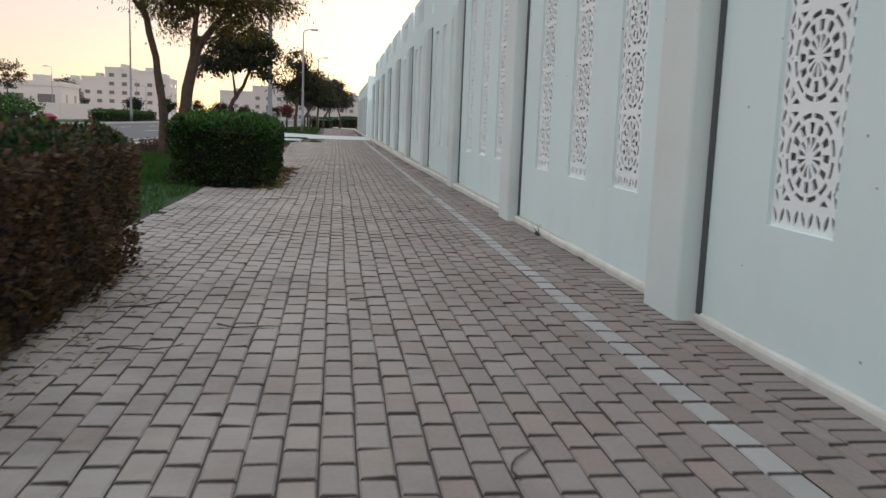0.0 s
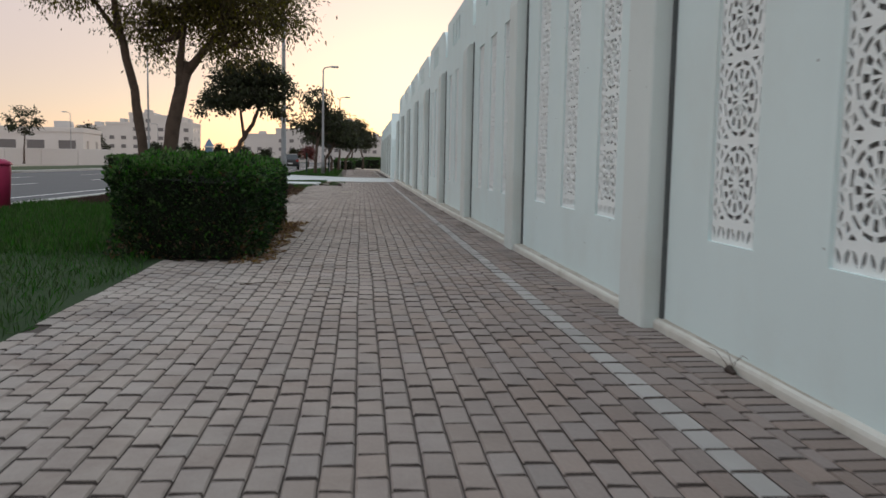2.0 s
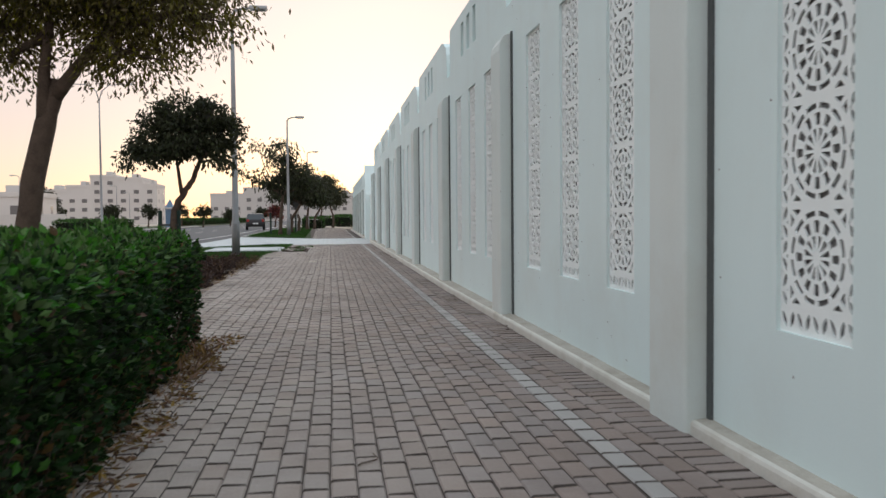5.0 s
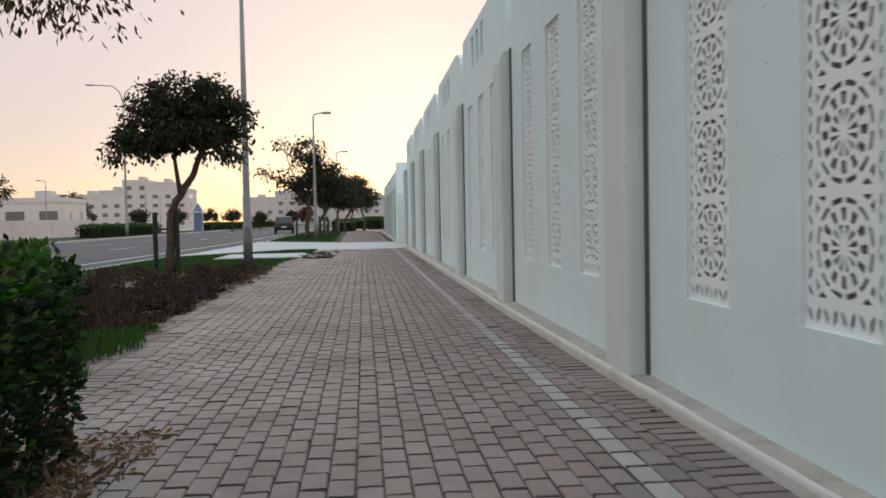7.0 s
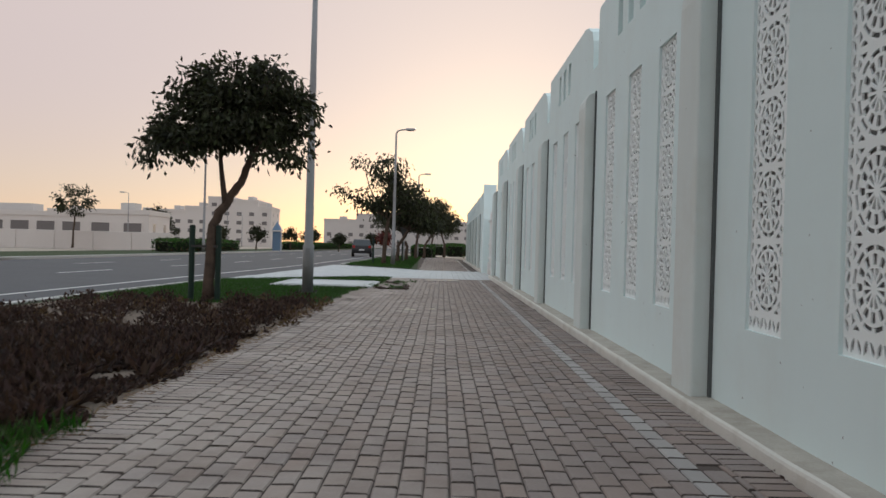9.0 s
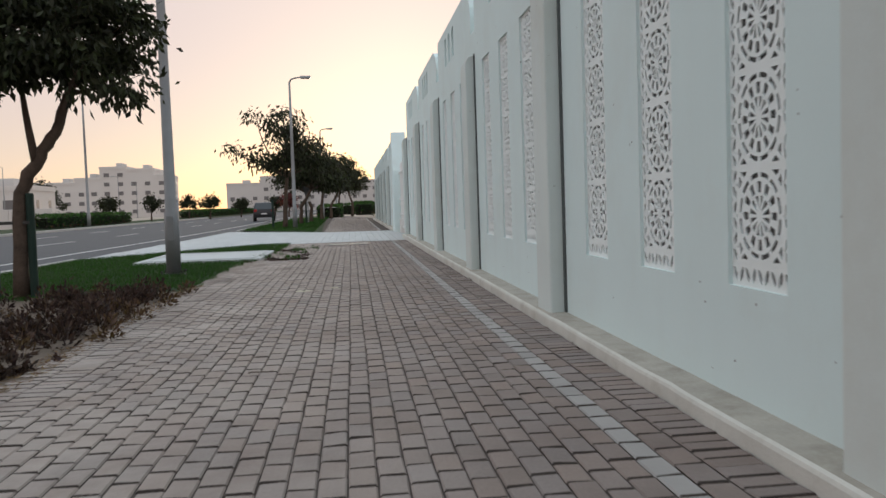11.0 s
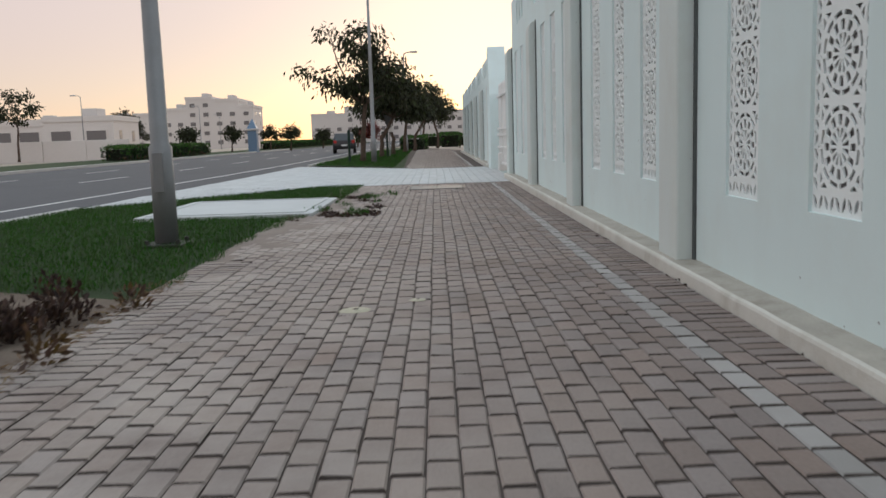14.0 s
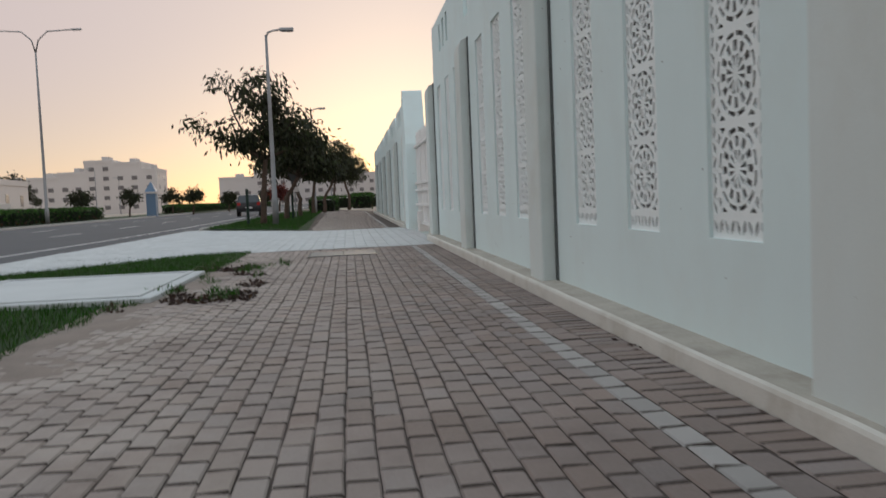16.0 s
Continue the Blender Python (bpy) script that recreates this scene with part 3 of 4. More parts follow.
def street_lamp(x, y, height, arm_dir=1, reach=0.9, radius=0.10, double=False):
    """A tapered steel column on a bolted base with an outreach arm and a flat lantern."""
    root = thing("street_lamp", "grey galvanised street lamp with a flat lantern head" if not double else "tall grey street lamp with two curved arms", "street lamp", (x, y, 0), group="street lamps")
    bm = bmesh.new()
    tube(bm, [(0, 0, 0), (0, 0, 1.0), (0, 0, 1.03), (0, 0, height * 0.6), (0, 0, height)], [radius * 1.15, radius * 1.15, radius * 0.92, radius * 0.7, radius * 0.45], 16)
    part("column", bm, M_POLE, root, smooth=True)
    if radius > 0.09:
        bm = bmesh.new()
        box(bm, -0.2, 0.2, -0.2, 0.2, 0.0, 0.03)
        part("base_plate", soften(bm, 0.006, 1), M_IRON, root)
        for sx in (-0.155, 0.155):
            for sy in (-0.155, 0.155):
                bm = bmesh.new()
                tube(bm, [(sx, sy, 0.03), (sx, sy, 0.075)], [0.025, 0.025], 6)
                part("anchor_bolt", bm, M_IRON, root)
        bm = bmesh.new()
        box(bm, -0.055, 0.055, -radius * 1.2, -radius * 0.9, 0.55, 0.95)
        part("service_door", soften(bm, 0.006, 1), M_POLE, root)
    for s in ((-1, 1) if double else (arm_dir,)):
        bm = bmesh.new()
        if double:
            pts = [(0, 0, height), (0.25 * s, 0, height + 0.9), (0.9 * s, 0, height + 1.5), (reach * s, 0, height + 1.6)]
        else:
            pts = [(0, 0, height - 0.05), (0.08 * s, 0, height + 0.10), (0.25 * s, 0, height + 0.16), (reach * 0.55 * s, 0, height + 0.19)]
        tube(bm, pts, [radius * 0.42, radius * 0.4, radius * 0.36, radius * 0.34], 8)
        part("outreach_arm", bm, M_POLE, root, smooth=True)
        z = pts[-1][2]
        x0, x1 = sorted((pts[-1][0], (reach + 0.1) * s if not double else (reach + 0.7) * s))
        bm = bmesh.new()
        box(bm, x0, x1, -0.14, 0.14, z - 0.05, z + 0.06)
        part("lantern", soften(bm, 0.03, 2), M_LAMPHEAD, root)
        bm = bmesh.new()
        box(bm, x0 + 0.1, x1 - 0.05, -0.1, 0.1, z - 0.065, z - 0.049)
        part("lantern_glass", bm, M_GLASS, root)
    return root


for lx, ly in ((-4.57, 30.3), (-4.35, 57.0), (-3.9, 84.0), (-3.4, 118.0)):
    street_lamp(lx, ly, 6.9)
street_lamp(-23.6, 90.5, 12.4, reach=2.6, radius=0.13, double=True)
for lx, ly in ((-37.0, 108.0), (-34.0, 140.0), (-40.0, 175.0)):
    street_lamp(lx, ly, 6.0, arm_dir=-1, radius=0.07)


# ---- gate ----
gate = thing("driveway_gate", "white metal sliding gate with horizontal rails and spiked top", "gate")
GX0, GX1 = 0.10, 0.16
for i in range(4):
    a = 42.0 + i * 1.41
    top = 2.15 - 0.0 * i
    part("gate_sheet", boxed(GX0 + 0.02, GX1 - 0.02, a + 0.03, a + 1.38, 0.2, top, 0.004, 1), M_GATE, gate)
    part("gate_stile", boxed(GX0, GX1, a - 0.03, a + 0.03, 0.15, top + 0.1, 0.005, 1), M_GATE, gate)
for z in (0.18, 0.62, 0.98, 1.16, 2.1):
    part("gate_rail", boxed(GX0 - 0.03, GX1 + 0.01, 41.95, 47.62, z, z + 0.07, 0.006, 1), M_GATE, gate)
for i in range(22):
    y = 42.1 + i * 0.25
    bm = bmesh.new()
    tube(bm, [(0.13, y, 2.17), (0.13, y, 2.42), (0.13, y, 2.52)], [0.014, 0.014, 0.002], 6)
    part("gate_spike", bm, M_GATE, gate)
for y in (42.6, 46.9):
    bm = bmesh.new()
    tube(bm, [(0.06, y, 0.09), (0.20, y, 0.09)], [0.09, 0.09], 14)
    part("gate_wheel", bm, M_IRON, gate, "dark iron gate wheel")
part("gate_motor", boxed(0.0, 0.25, 46.1, 46.5, 0.0, 0.5, 0.02), M_GATE, gate)

# ---- hedges ----
rng = np.random.default_rng(7)


def hedge(name, x0, x1, y0, y1, h, label, dry=0.1, density=3000, seed=1, size=0.042, near=True, rough=0.1, turn=0.0):
    """A clipped hedge: a lumpy near-black core for the shade inside, under several thousand small leaves, browner and
    thinner towards the foot.
    """
    r = np.random.default_rng(seed)
    root = thing(name, label, "hedge", ((x0 + x1) / 2, (y0 + y1) / 2, 0), turn)
    cx, cy = (x0 + x1) / 2, (y0 + y1) / 2
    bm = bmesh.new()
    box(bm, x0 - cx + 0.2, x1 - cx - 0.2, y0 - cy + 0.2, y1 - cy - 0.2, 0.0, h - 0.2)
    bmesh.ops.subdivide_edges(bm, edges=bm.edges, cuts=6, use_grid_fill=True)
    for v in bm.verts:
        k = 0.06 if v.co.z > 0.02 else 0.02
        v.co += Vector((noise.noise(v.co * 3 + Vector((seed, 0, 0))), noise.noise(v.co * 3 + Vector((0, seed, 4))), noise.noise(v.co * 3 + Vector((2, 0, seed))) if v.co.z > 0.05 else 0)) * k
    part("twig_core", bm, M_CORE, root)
    lx, ly = x1 - x0, y1 - y0
    areas = [ly * h, ly * h, lx * h, lx * h, lx * ly]
    P, N = [], []
    for k, a in enumerate(areas):
        n = int(a * density)
        u, v = r.uniform(-0.5, 0.5, n), r.uniform(0, 1, n)
        d = np.abs(r.normal(0, 0.065, n))
        z = v * h
        if k < 2:
            s = -1 if k == 0 else 1
            p = np.stack([np.full(n, s * lx / 2) - s * d, u * ly, z], 1)
            q = np.tile([s, 0, 0.35], (n, 1))
        elif k < 4:
            s = -1 if k == 2 else 1
            p = np.stack([u * lx, np.full(n, s * ly / 2) - s * d, z], 1)
            q = np.tile([0, s, 0.35], (n, 1))
        else:
            p = np.stack([u * lx, (v - 0.5) * ly, np.full(n, h) - d * 0.8], 1)
            q = np.tile([0, 0, 1.0], (n, 1))
        P.append(p)
        N.append(q.astype(float))
    P, N = np.concatenate(P), np.concatenate(N)
    # uneven surface and rounded corners
    bumpy = np.array([noise.noise(Vector(p * 2.2) + Vector((seed, seed, 0))) + 0.5 * noise.noise(Vector(p * 6.0)) for p in P])
    P = P + N * (rough * bumpy)[:, None]
    edge = np.minimum(lx / 2 - np.abs(P[:, 0]), ly / 2 - np.abs(P[:, 1]))
    P[:, 2] -= np.clip(0.14 - edge, 0, 0.14) ** 2 * 5 * (P[:, 2] > h - 0.12)
    foot = np.clip(1 - P[:, 2] / (h * 0.45), 0, 1)
    keep = r.uniform(0, 1, len(P)) > foot * 0.35
    P, N, foot = P[keep], N[keep], foot[keep]
    roll = r.uniform(0, 1, len(P))
    dead = roll < (dry * np.where(P[:, 2] > h - 0.1, 0.45, 1.3)) + foot * 0.25
    # Lower leaves take the shade colour; bright green stays near the top.
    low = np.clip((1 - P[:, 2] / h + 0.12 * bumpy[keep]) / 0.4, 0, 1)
    shaded = (~dead) & (roll < dry + 0.12 + 0.7 * low)
    top = (~dead) & (~shaded)
    for nm, sel, mat in (("foliage", top, M_HEDGE), ("old_foliage", shaded, M_HEDGE_SHADE), ("dry_foliage", dead, M_HEDGE_DRY)):
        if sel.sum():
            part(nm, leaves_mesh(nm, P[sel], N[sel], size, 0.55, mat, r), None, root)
    if near:
        bm = bmesh.new()
        for i in range(60):
            y = r.uniform(-ly / 2, ly / 2)
            s = 1
            x = s * lx / 2 - r.uniform(0.05, 0.16)
            z = 0.0
            pts = [(x, y, z)]
            for j in range(3):
                x += r.uniform(-0.02, 0.06)
                y += r.uniform(-0.07, 0.07)
                z += r.uniform(0.06, 0.16)
                pts.append((x, y, z))
            tube(bm, pts, [0.008, 0.006, 0.004, 0.002], 5)
        tagged(part("bare_twigs", bm, M_BARK, root), kind="stuff")
    return root


hedge("clipped_hedge", -5.1, -3.22, -6.5, 1.45, 0.9, "browned clipped hedge beside the pavement", dry=0.75, seed=3)
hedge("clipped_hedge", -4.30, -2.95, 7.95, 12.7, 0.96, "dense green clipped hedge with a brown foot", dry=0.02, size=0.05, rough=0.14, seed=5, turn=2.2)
hedge("shrub", -6.3, -4.95, 3.5, 5.1, 1.12, "loose light green shrub behind the hedge", dry=0.03, seed=6, density=1500, near=False, rough=0.22)
for x0, x1, y0, y1, h in ((-26.4, -25.0, 85.0, 110.0, 1.0), (-26.4, -25.0, 143.0, 290.0, 1.05), (-4.6, -2.6, 92.0, 99.0, 1.05), (-1.4, 0.6, 104.0, 108.0, 1.3), (-3.2, 3.5, 114.0, 116.0, 1.2)):
    hedge("far_hedge", x0, x1, y0, y1, h, "dark clipped hedge along the verge", dry=0.03, density=70, seed=int(y0), size=0.2, near=False)


# ---- trees ----
def limb(bm, a, b, r0, r1, r, bend=0.12, steps=5, sides=8):
    a, b = Vector(a), Vector(b)
    ln = (b - a).length
    off = Vector((r.normal(0, bend), r.normal(0, bend), r.normal(0, bend * 0.4))) * ln
    pts, rad = [], []
    for i in range(steps + 1):
        t = i / steps
        pts.append(a.lerp(b, t) + off * math.sin(math.pi * t))
        rad.append(r0 + (r1 - r0) * t)
    tube(bm, pts, rad, sides)
    return pts


def tree(x, y, label, trunk, clumps, n_leaves, leaf, aspect, mat, seed, droop=0.4, r0=0.12, forks=(), bare_twigs=0, z=0.0, spread=1.0, group="street trees"):
    """A tree: bent tapered trunk, limbs out to every clump, and sprays of leaves with gaps between them.
    trunk: points from the foot to the fork; clumps: (x, y, z, rx, ry, rz) of the crown's masses, from the foot."""
    r = np.random.default_rng(seed)
    root = thing("tree", label, "tree", (x, y, z), group=group)
    bm = bmesh.new()
    k = len(trunk)
    pts = []
    for a, b in zip(trunk, trunk[1:]):
        for i in range(4):
            t = i / 4
            p = Vector(a).lerp(Vector(b), t)
            pts.append(p + Vector((r.normal(0, 0.012), r.normal(0, 0.012), 0)))
    pts.append(Vector(trunk[-1]))
    rad = [r0 * (1.25 if i == 0 else 1.0 - 0.42 * i / len(pts)) * r.uniform(0.95, 1.06) for i in range(len(pts))]
    tube(bm, pts, rad, 12)
    for f in forks:
        limb(bm, f[0], f[1], r0 * 0.6, r0 * 0.32, r, 0.05)
    tip = Vector(trunk[-1])
    C, D = [], []
    tot = sum(c[3] * c[4] * c[5] for c in clumps)
    for c in clumps:
        src = tip if not forks else min([tip] + [Vector(f[1]) for f in forks], key=lambda q: (q - Vector(c[:3])).length)
        end = Vector(c[:3])
        path = limb(bm, src, end, r0 * 0.42, r0 * 0.12, r, 0.08)
        n = max(3, int(n_leaves * c[3] * c[4] * c[5] / tot / 34))
        for _ in range(n):
            d = r.normal(0, 1, 3)
            d /= np.linalg.norm(d)
            q = np.array(c[:3]) + d * np.array(c[3:6]) * r.uniform(0.45, 1.0) ** 0.6
            m = int(r.integers(20, 48))
            w = r.uniform(0.10, 0.2) * spread
            out = d * 0.6 + np.array([0, 0, -droop])
            C.append(q + r.normal(0, w, (m, 3)) * [1, 1, 0.75])
            D.append(np.tile(out, (m, 1)))
            if r.uniform() < 0.35:
                limb(bm, path[-2], Vector(q.tolist()), r0 * 0.10, r0 * 0.03, r, 0.1, 3, 5)
    part("trunk", bm, M_BARK, root, smooth=True)
    C, D = np.concatenate(C), np.concatenate(D)
    part("crown", leaves_mesh("crown", C, D, leaf, aspect, mat, r, droop), None, root)
    return root


# the two old feathery trees behind the second hedge
tree(-5.84, 15.8, "slender feathery tree leaning over the verge", [(0, 0, 0), (0.0, 0, 1.0), (-0.14, 0, 2.2), (-0.4, 0.1, 3.3), (-0.52, 0.1, 3.9)],
     [(-0.7, 0.2, 4.5, 0.7, 0.8, 0.45), (-1.35, 0, 4.0, 0.55, 0.6, 0.4), (0.1, 0.2, 4.6, 0.7, 0.8, 0.45), (-0.9, -0.8, 5.0, 0.8, 0.8, 0.45)], 13000, 0.085, 0.34, M_TREE_OLIVE, 11, r0=0.10,
     forks=(((-0.35, 0.1, 3.1), (-0.85, 0.1, 3.8)),), spread=1.15)
tree(-5.38, 15.6, "old forked tree with feathery olive leaves", [(-0.08, 0, 0), (0.02, 0, 0.9), (0.26, 0, 2.2), (0.4, 0.1, 2.7)],
     [(0.3, 0.2, 3.75, 0.7, 0.9, 0.45), (1.25, 0.2, 3.65, 0.8, 0.9, 0.5), (0.9, -0.6, 4.4, 1.0, 1.0, 0.55), (-0.45, 0.4, 3.5, 0.55, 0.7, 0.42), (2.0, 0.2, 3.6, 0.5, 0.6, 0.42), (0.6, 1.0, 4.7, 1.1, 1.1, 0.55), (1.7, 0.6, 4.3, 0.8, 0.9, 0.5), (1.2, 0.0, 3.0, 0.6, 0.6, 0.3), (-0.2, 0.3, 2.95, 0.4, 0.5, 0.25)],
     43000, 0.085, 0.34, M_TREE_OLIVE, 12, r0=0.155, forks=(((0.26, 0, 2.2), (0.33, 0, 3.2)), ((0.36, 0.05, 2.5), (0.95, 0.1, 3.3))), spread=1.15)
# the staked tree beside the bed
tree(-5.79, 27.27, "broad dark tree tied to two green stakes", [(0, 0, 0), (0.05, 0, 1.3), (0.29, 0, 1.75), (0.51, 0, 2.04), (0.68, 0, 2.5)],
     [(0.55, 0, 3.15, 0.85, 0.85, 0.45), (-0.4, 0, 3.0, 0.6, 0.7, 0.42), (1.15, 0.1, 3.3, 0.55, 0.6, 0.45), (0.3, 0.2, 3.75, 0.75, 0.7, 0.38), (1.0, -0.2, 3.75, 0.5, 0.5, 0.32), (-0.25, 0, 3.65, 0.45, 0.5, 0.32), (-0.9, 0, 2.6, 0.35, 0.4, 0.3), (1.4, 0, 2.65, 0.32, 0.4, 0.34), (0.2, -0.3, 2.85, 0.6, 0.5, 0.25), (0.95, -0.5, 2.7, 0.35, 0.35, 0.25), (-0.45, -0.6, 2.65, 0.4, 0.4, 0.25)],
     12500, 0.13, 0.42, M_TREE, 21, r0=0.092, forks=(((0.25, 0, 1.68), (0.13, 0, 2.65)),), droop=0.4, spread=0.72)
for dx in (-0.29, 0.16):
    st = thing("tree_stake", "dark green timber stake beside the trunk", "stake", (-5.79 + dx, 27.25, 0), group="tree stakes")
    bm = bmesh.new()
    tube(bm, [(0, 0, -0.1), (0, 0, 1.28), (0, 0, 1.30)], [0.05, 0.05, 0.042], 12)
    part("post", bm, M_STAKE, st)
    bm = bmesh.new()
    box(bm, min(0, -dx), max(0, -dx), -0.055, -0.045, 0.92, 0.96)
    part("strap", bm, M_IRON, st)

# the island trees past the driveway
ISLAND = [(-4.95, 58.6, 1.14, 31), (-4.6, 66.0, 0.93, 32), (-4.3, 72.0, 0.9, 33), (-3.9, 79.5, 0.95, 34), (-3.4, 88.0, 1.0, 35), (-1.6, 97.0, 1.1, 36), (-3.0, 106.0, 1.1, 37)]
for tx, ty, s, sd in ISLAND:
    lean = 0.5 * ((sd % 3) - 1) * s
    tree(tx, ty, "dark street tree with an open ragged crown", [(0, 0, 0), (0.05, 0, 1.1 * s), (0.2 + lean, 0, 2.2 * s)],
         [(0.1 + lean, 0, 3.4 * s, 1.1 * s, 1.0, 0.8 * s), (1.0 * s + lean, 0, 3.3 * s, 0.9 * s, 0.9, 0.7 * s), (-0.9 * s + lean, 0, 3.0 * s, 0.7 * s, 0.7, 0.5 * s), (0.2 * s + lean, 0.3, 4.5 * s, 1.0 * s, 0.9, 0.6 * s), (-1.9 * s + lean, 0, 3.3 * s, 0.4 * s, 0.5, 0.35 * s), (-1.0 * s + lean, 0, 4.7 * s, 0.5 * s, 0.5, 0.3 * s), (1.5 * s + lean, 0.4, 2.7 * s, 0.6 * s, 0.7, 0.5 * s)],
         3600, 0.26, 0.36, M_TREE, sd, r0=0.13, droop=0.5, spread=1.6)
for dx, dy in ((-5.5, 58.4), (-4.3, 66.2), (-4.9, 72.2)):
    st = thing("tree_stake", "dark green timber stake beside a street tree", "stake", (dx, dy, 0), group="tree stakes")
    bm = bmesh.new()
    tube(bm, [(0, 0, -0.1), (0, 0, 1.4), (0, 0, 1.42)], [0.055, 0.055, 0.045], 10)
    part("post", bm, M_STAKE, st)

# trees across the road
ACROSS = [(-38.8, 98.0, 6.6, M_TREE, 41), (-29.5, 118.0, 3.0, M_TREE, 43), (-27.0, 128.0, 3.3, M_TREE, 44), (-24.5, 140.0, 3.2, M_TREE, 45), (-18.7, 122.0, 2.9, M_TREE, 46),
          (-17.0, 138.0, 2.6, M_TREE, 47), (-12.5, 140.0, 2.8, M_TREE, 48), (-9.0, 118.0, 2.9, M_TREE_RED, 49), (-30.0, 62.0, 3.6, M_TREE, 51)]
for tx, ty, h, mt, sd in ACROSS:
    tree(tx, ty, "small round-headed tree on the far verge" if mt is M_TREE else "small tree with dull red leaves on the verge", [(0, 0, 0), (0.05, 0, h * 0.25), (0.15, 0, h * 0.45)],
         [(0.1, 0, h * 0.72, h * 0.28, h * 0.28, h * 0.2), (0.5, 0, h * 0.62, h * 0.18, h * 0.2, h * 0.15), (-0.5, 0, h * 0.66, h * 0.18, h * 0.2, h * 0.15), (0.1, 0, h * 0.85, h * 0.18, h * 0.18, h * 0.13)],
         1100, 0.34, 0.45, mt, sd, r0=0.11, droop=0.3, spread=1.7, z=-0.06, group="verge trees")

tree(-47.9, 150.0, "wide domed tree behind the boundary wall", [(0, 0, 0), (0.1, 0, 1.5), (0.2, 0, 2.6)],
     [(0, 0, 4.4, 2.2, 2.0, 1.5), (-1.6, 0, 3.8, 1.4, 1.4, 1.1), (1.5, 0, 3.5, 1.6, 1.5, 1.2), (0.2, 0, 5.5, 1.6, 1.5, 0.8), (2.4, 0, 2.4, 0.9, 1.0, 0.9)],
     3000, 0.4, 0.45, M_TREE, 55, r0=0.2, droop=0.3, spread=2.2, z=-0.24, group="verge trees")

# ---- buildings across the road ----


def building(name, x, y, rz, blocks, label, mat=None, storey=3.2, win=(1.6, 1.3), gap=3.4, category="building", sill=1.1):
    """Blocks of (x0, x1, depth, height): each has recessed windows by storey, a parapet and a roof box."""
    mat = mat or M_BLDG
    root = thing(name, label, category, (x, y, -0.25), rz)
    for x0, x1, dep, h in blocks:
        w = part("facade", boxed(x0, x1, 0, dep, 0, h), mat, root)
        for a, b, c, d in ((x0 - 0.1, x1 + 0.1, -0.1, 0.2), (x0 - 0.1, x1 + 0.1, dep - 0.2, dep + 0.1), (x0 - 0.1, x0 + 0.2, 0.2, dep - 0.2), (x1 - 0.2, x1 + 0.1, 0.2, dep - 0.2)):
            part("parapet", boxed(a, b, c, d, h, h + 0.7), mat, root)
        rows, cols = int((h - 0.6) // storey), max(1, int((x1 - x0 - 1.2) // gap))
        for r_ in range(rows):
            for c_ in range(cols):
                cx = x0 + (c_ + 0.5) * (x1 - x0) / cols
                z0 = r_ * storey + sill
                fr = bmesh.new()
                box(fr, cx - win[0] / 2 - 0.12, cx + win[0] / 2 + 0.12, -0.10, 0.02, z0 - 0.14, z0)
                box(fr, cx - win[0] / 2 - 0.12, cx + win[0] / 2 + 0.12, -0.10, 0.02, z0 + win[1], z0 + win[1] + 0.12)
                box(fr, cx - win[0] / 2 - 0.12, cx - win[0] / 2, -0.10, 0.02, z0, z0 + win[1])
                box(fr, cx + win[0] / 2, cx + win[0] / 2 + 0.12, -0.10, 0.02, z0, z0 + win[1])
                wo = part("window", fr, mat, root)
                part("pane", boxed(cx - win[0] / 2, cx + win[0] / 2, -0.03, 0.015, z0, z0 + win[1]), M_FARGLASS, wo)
            for s_ in range(max(1, int(dep // 5))):
                cy = (s_ + 0.5) * dep / max(1, int(dep // 5))
                z0 = r_ * storey + sill
                wo = part("side_window", boxed(x1 - 0.02, x1 + 0.06, cy - 0.75, cy + 0.75, z0 - 0.12, z0, 0), mat, root)
                part("pane", boxed(x1 - 0.02, x1 + 0.025, cy - 0.65, cy + 0.65, z0, z0 + win[1]), M_FARGLASS, wo)
        bw = (x1 - x0) * 0.22
        bx = x0 + (x1 - x0) * 0.55
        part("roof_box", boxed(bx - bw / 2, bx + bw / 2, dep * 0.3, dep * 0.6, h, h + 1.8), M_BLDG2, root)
    return root


# apartment blocks
building("apartment_building", -63.4, 236.0, 2.0, [(-22, -13, 12, 7.8), (-13, -6, 14, 8.6), (-6, 0, 14, 9.6), (0, 6.5, 18, 12.2), (6.5, 13, 18, 11.6), (13, 16.5, 14, 9.9)], "pale six-storey apartment blocks in evening haze", storey=2.3, win=(1.3, 0.95), gap=2.2)
building("apartment_building", -112.0, 250.0, 10.0, [(-14, 0, 14, 7.6), (0, 12, 14, 8.4)], "low pale apartment block in evening haze", storey=2.4, win=(1.3, 1.0), gap=2.4)
building("low_house", -44.0, 135.0, 4.0, [(-34, -9, 12, 4.2), (-9, 0, 12, 4.7)], "long white single-storey building with dark window bays", storey=3.5, win=(2.5, 1.5), gap=3.3, sill=1.95)
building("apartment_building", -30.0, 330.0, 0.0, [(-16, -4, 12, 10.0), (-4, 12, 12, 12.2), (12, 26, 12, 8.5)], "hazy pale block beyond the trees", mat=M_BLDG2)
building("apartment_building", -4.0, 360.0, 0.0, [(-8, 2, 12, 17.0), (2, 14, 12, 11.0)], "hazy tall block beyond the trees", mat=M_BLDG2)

# boundary wall of the white building
bw = thing("boundary_wall", "low white boundary wall across the road", "wall", kind="structure")
for i in range(9):
    a = -66.0 + i * 4.0
    part("wall_panel", boxed(a, a + 3.96, 101.0, 101.25, -0.25, 1.7, 0.02, 1), M_BLDG, bw)

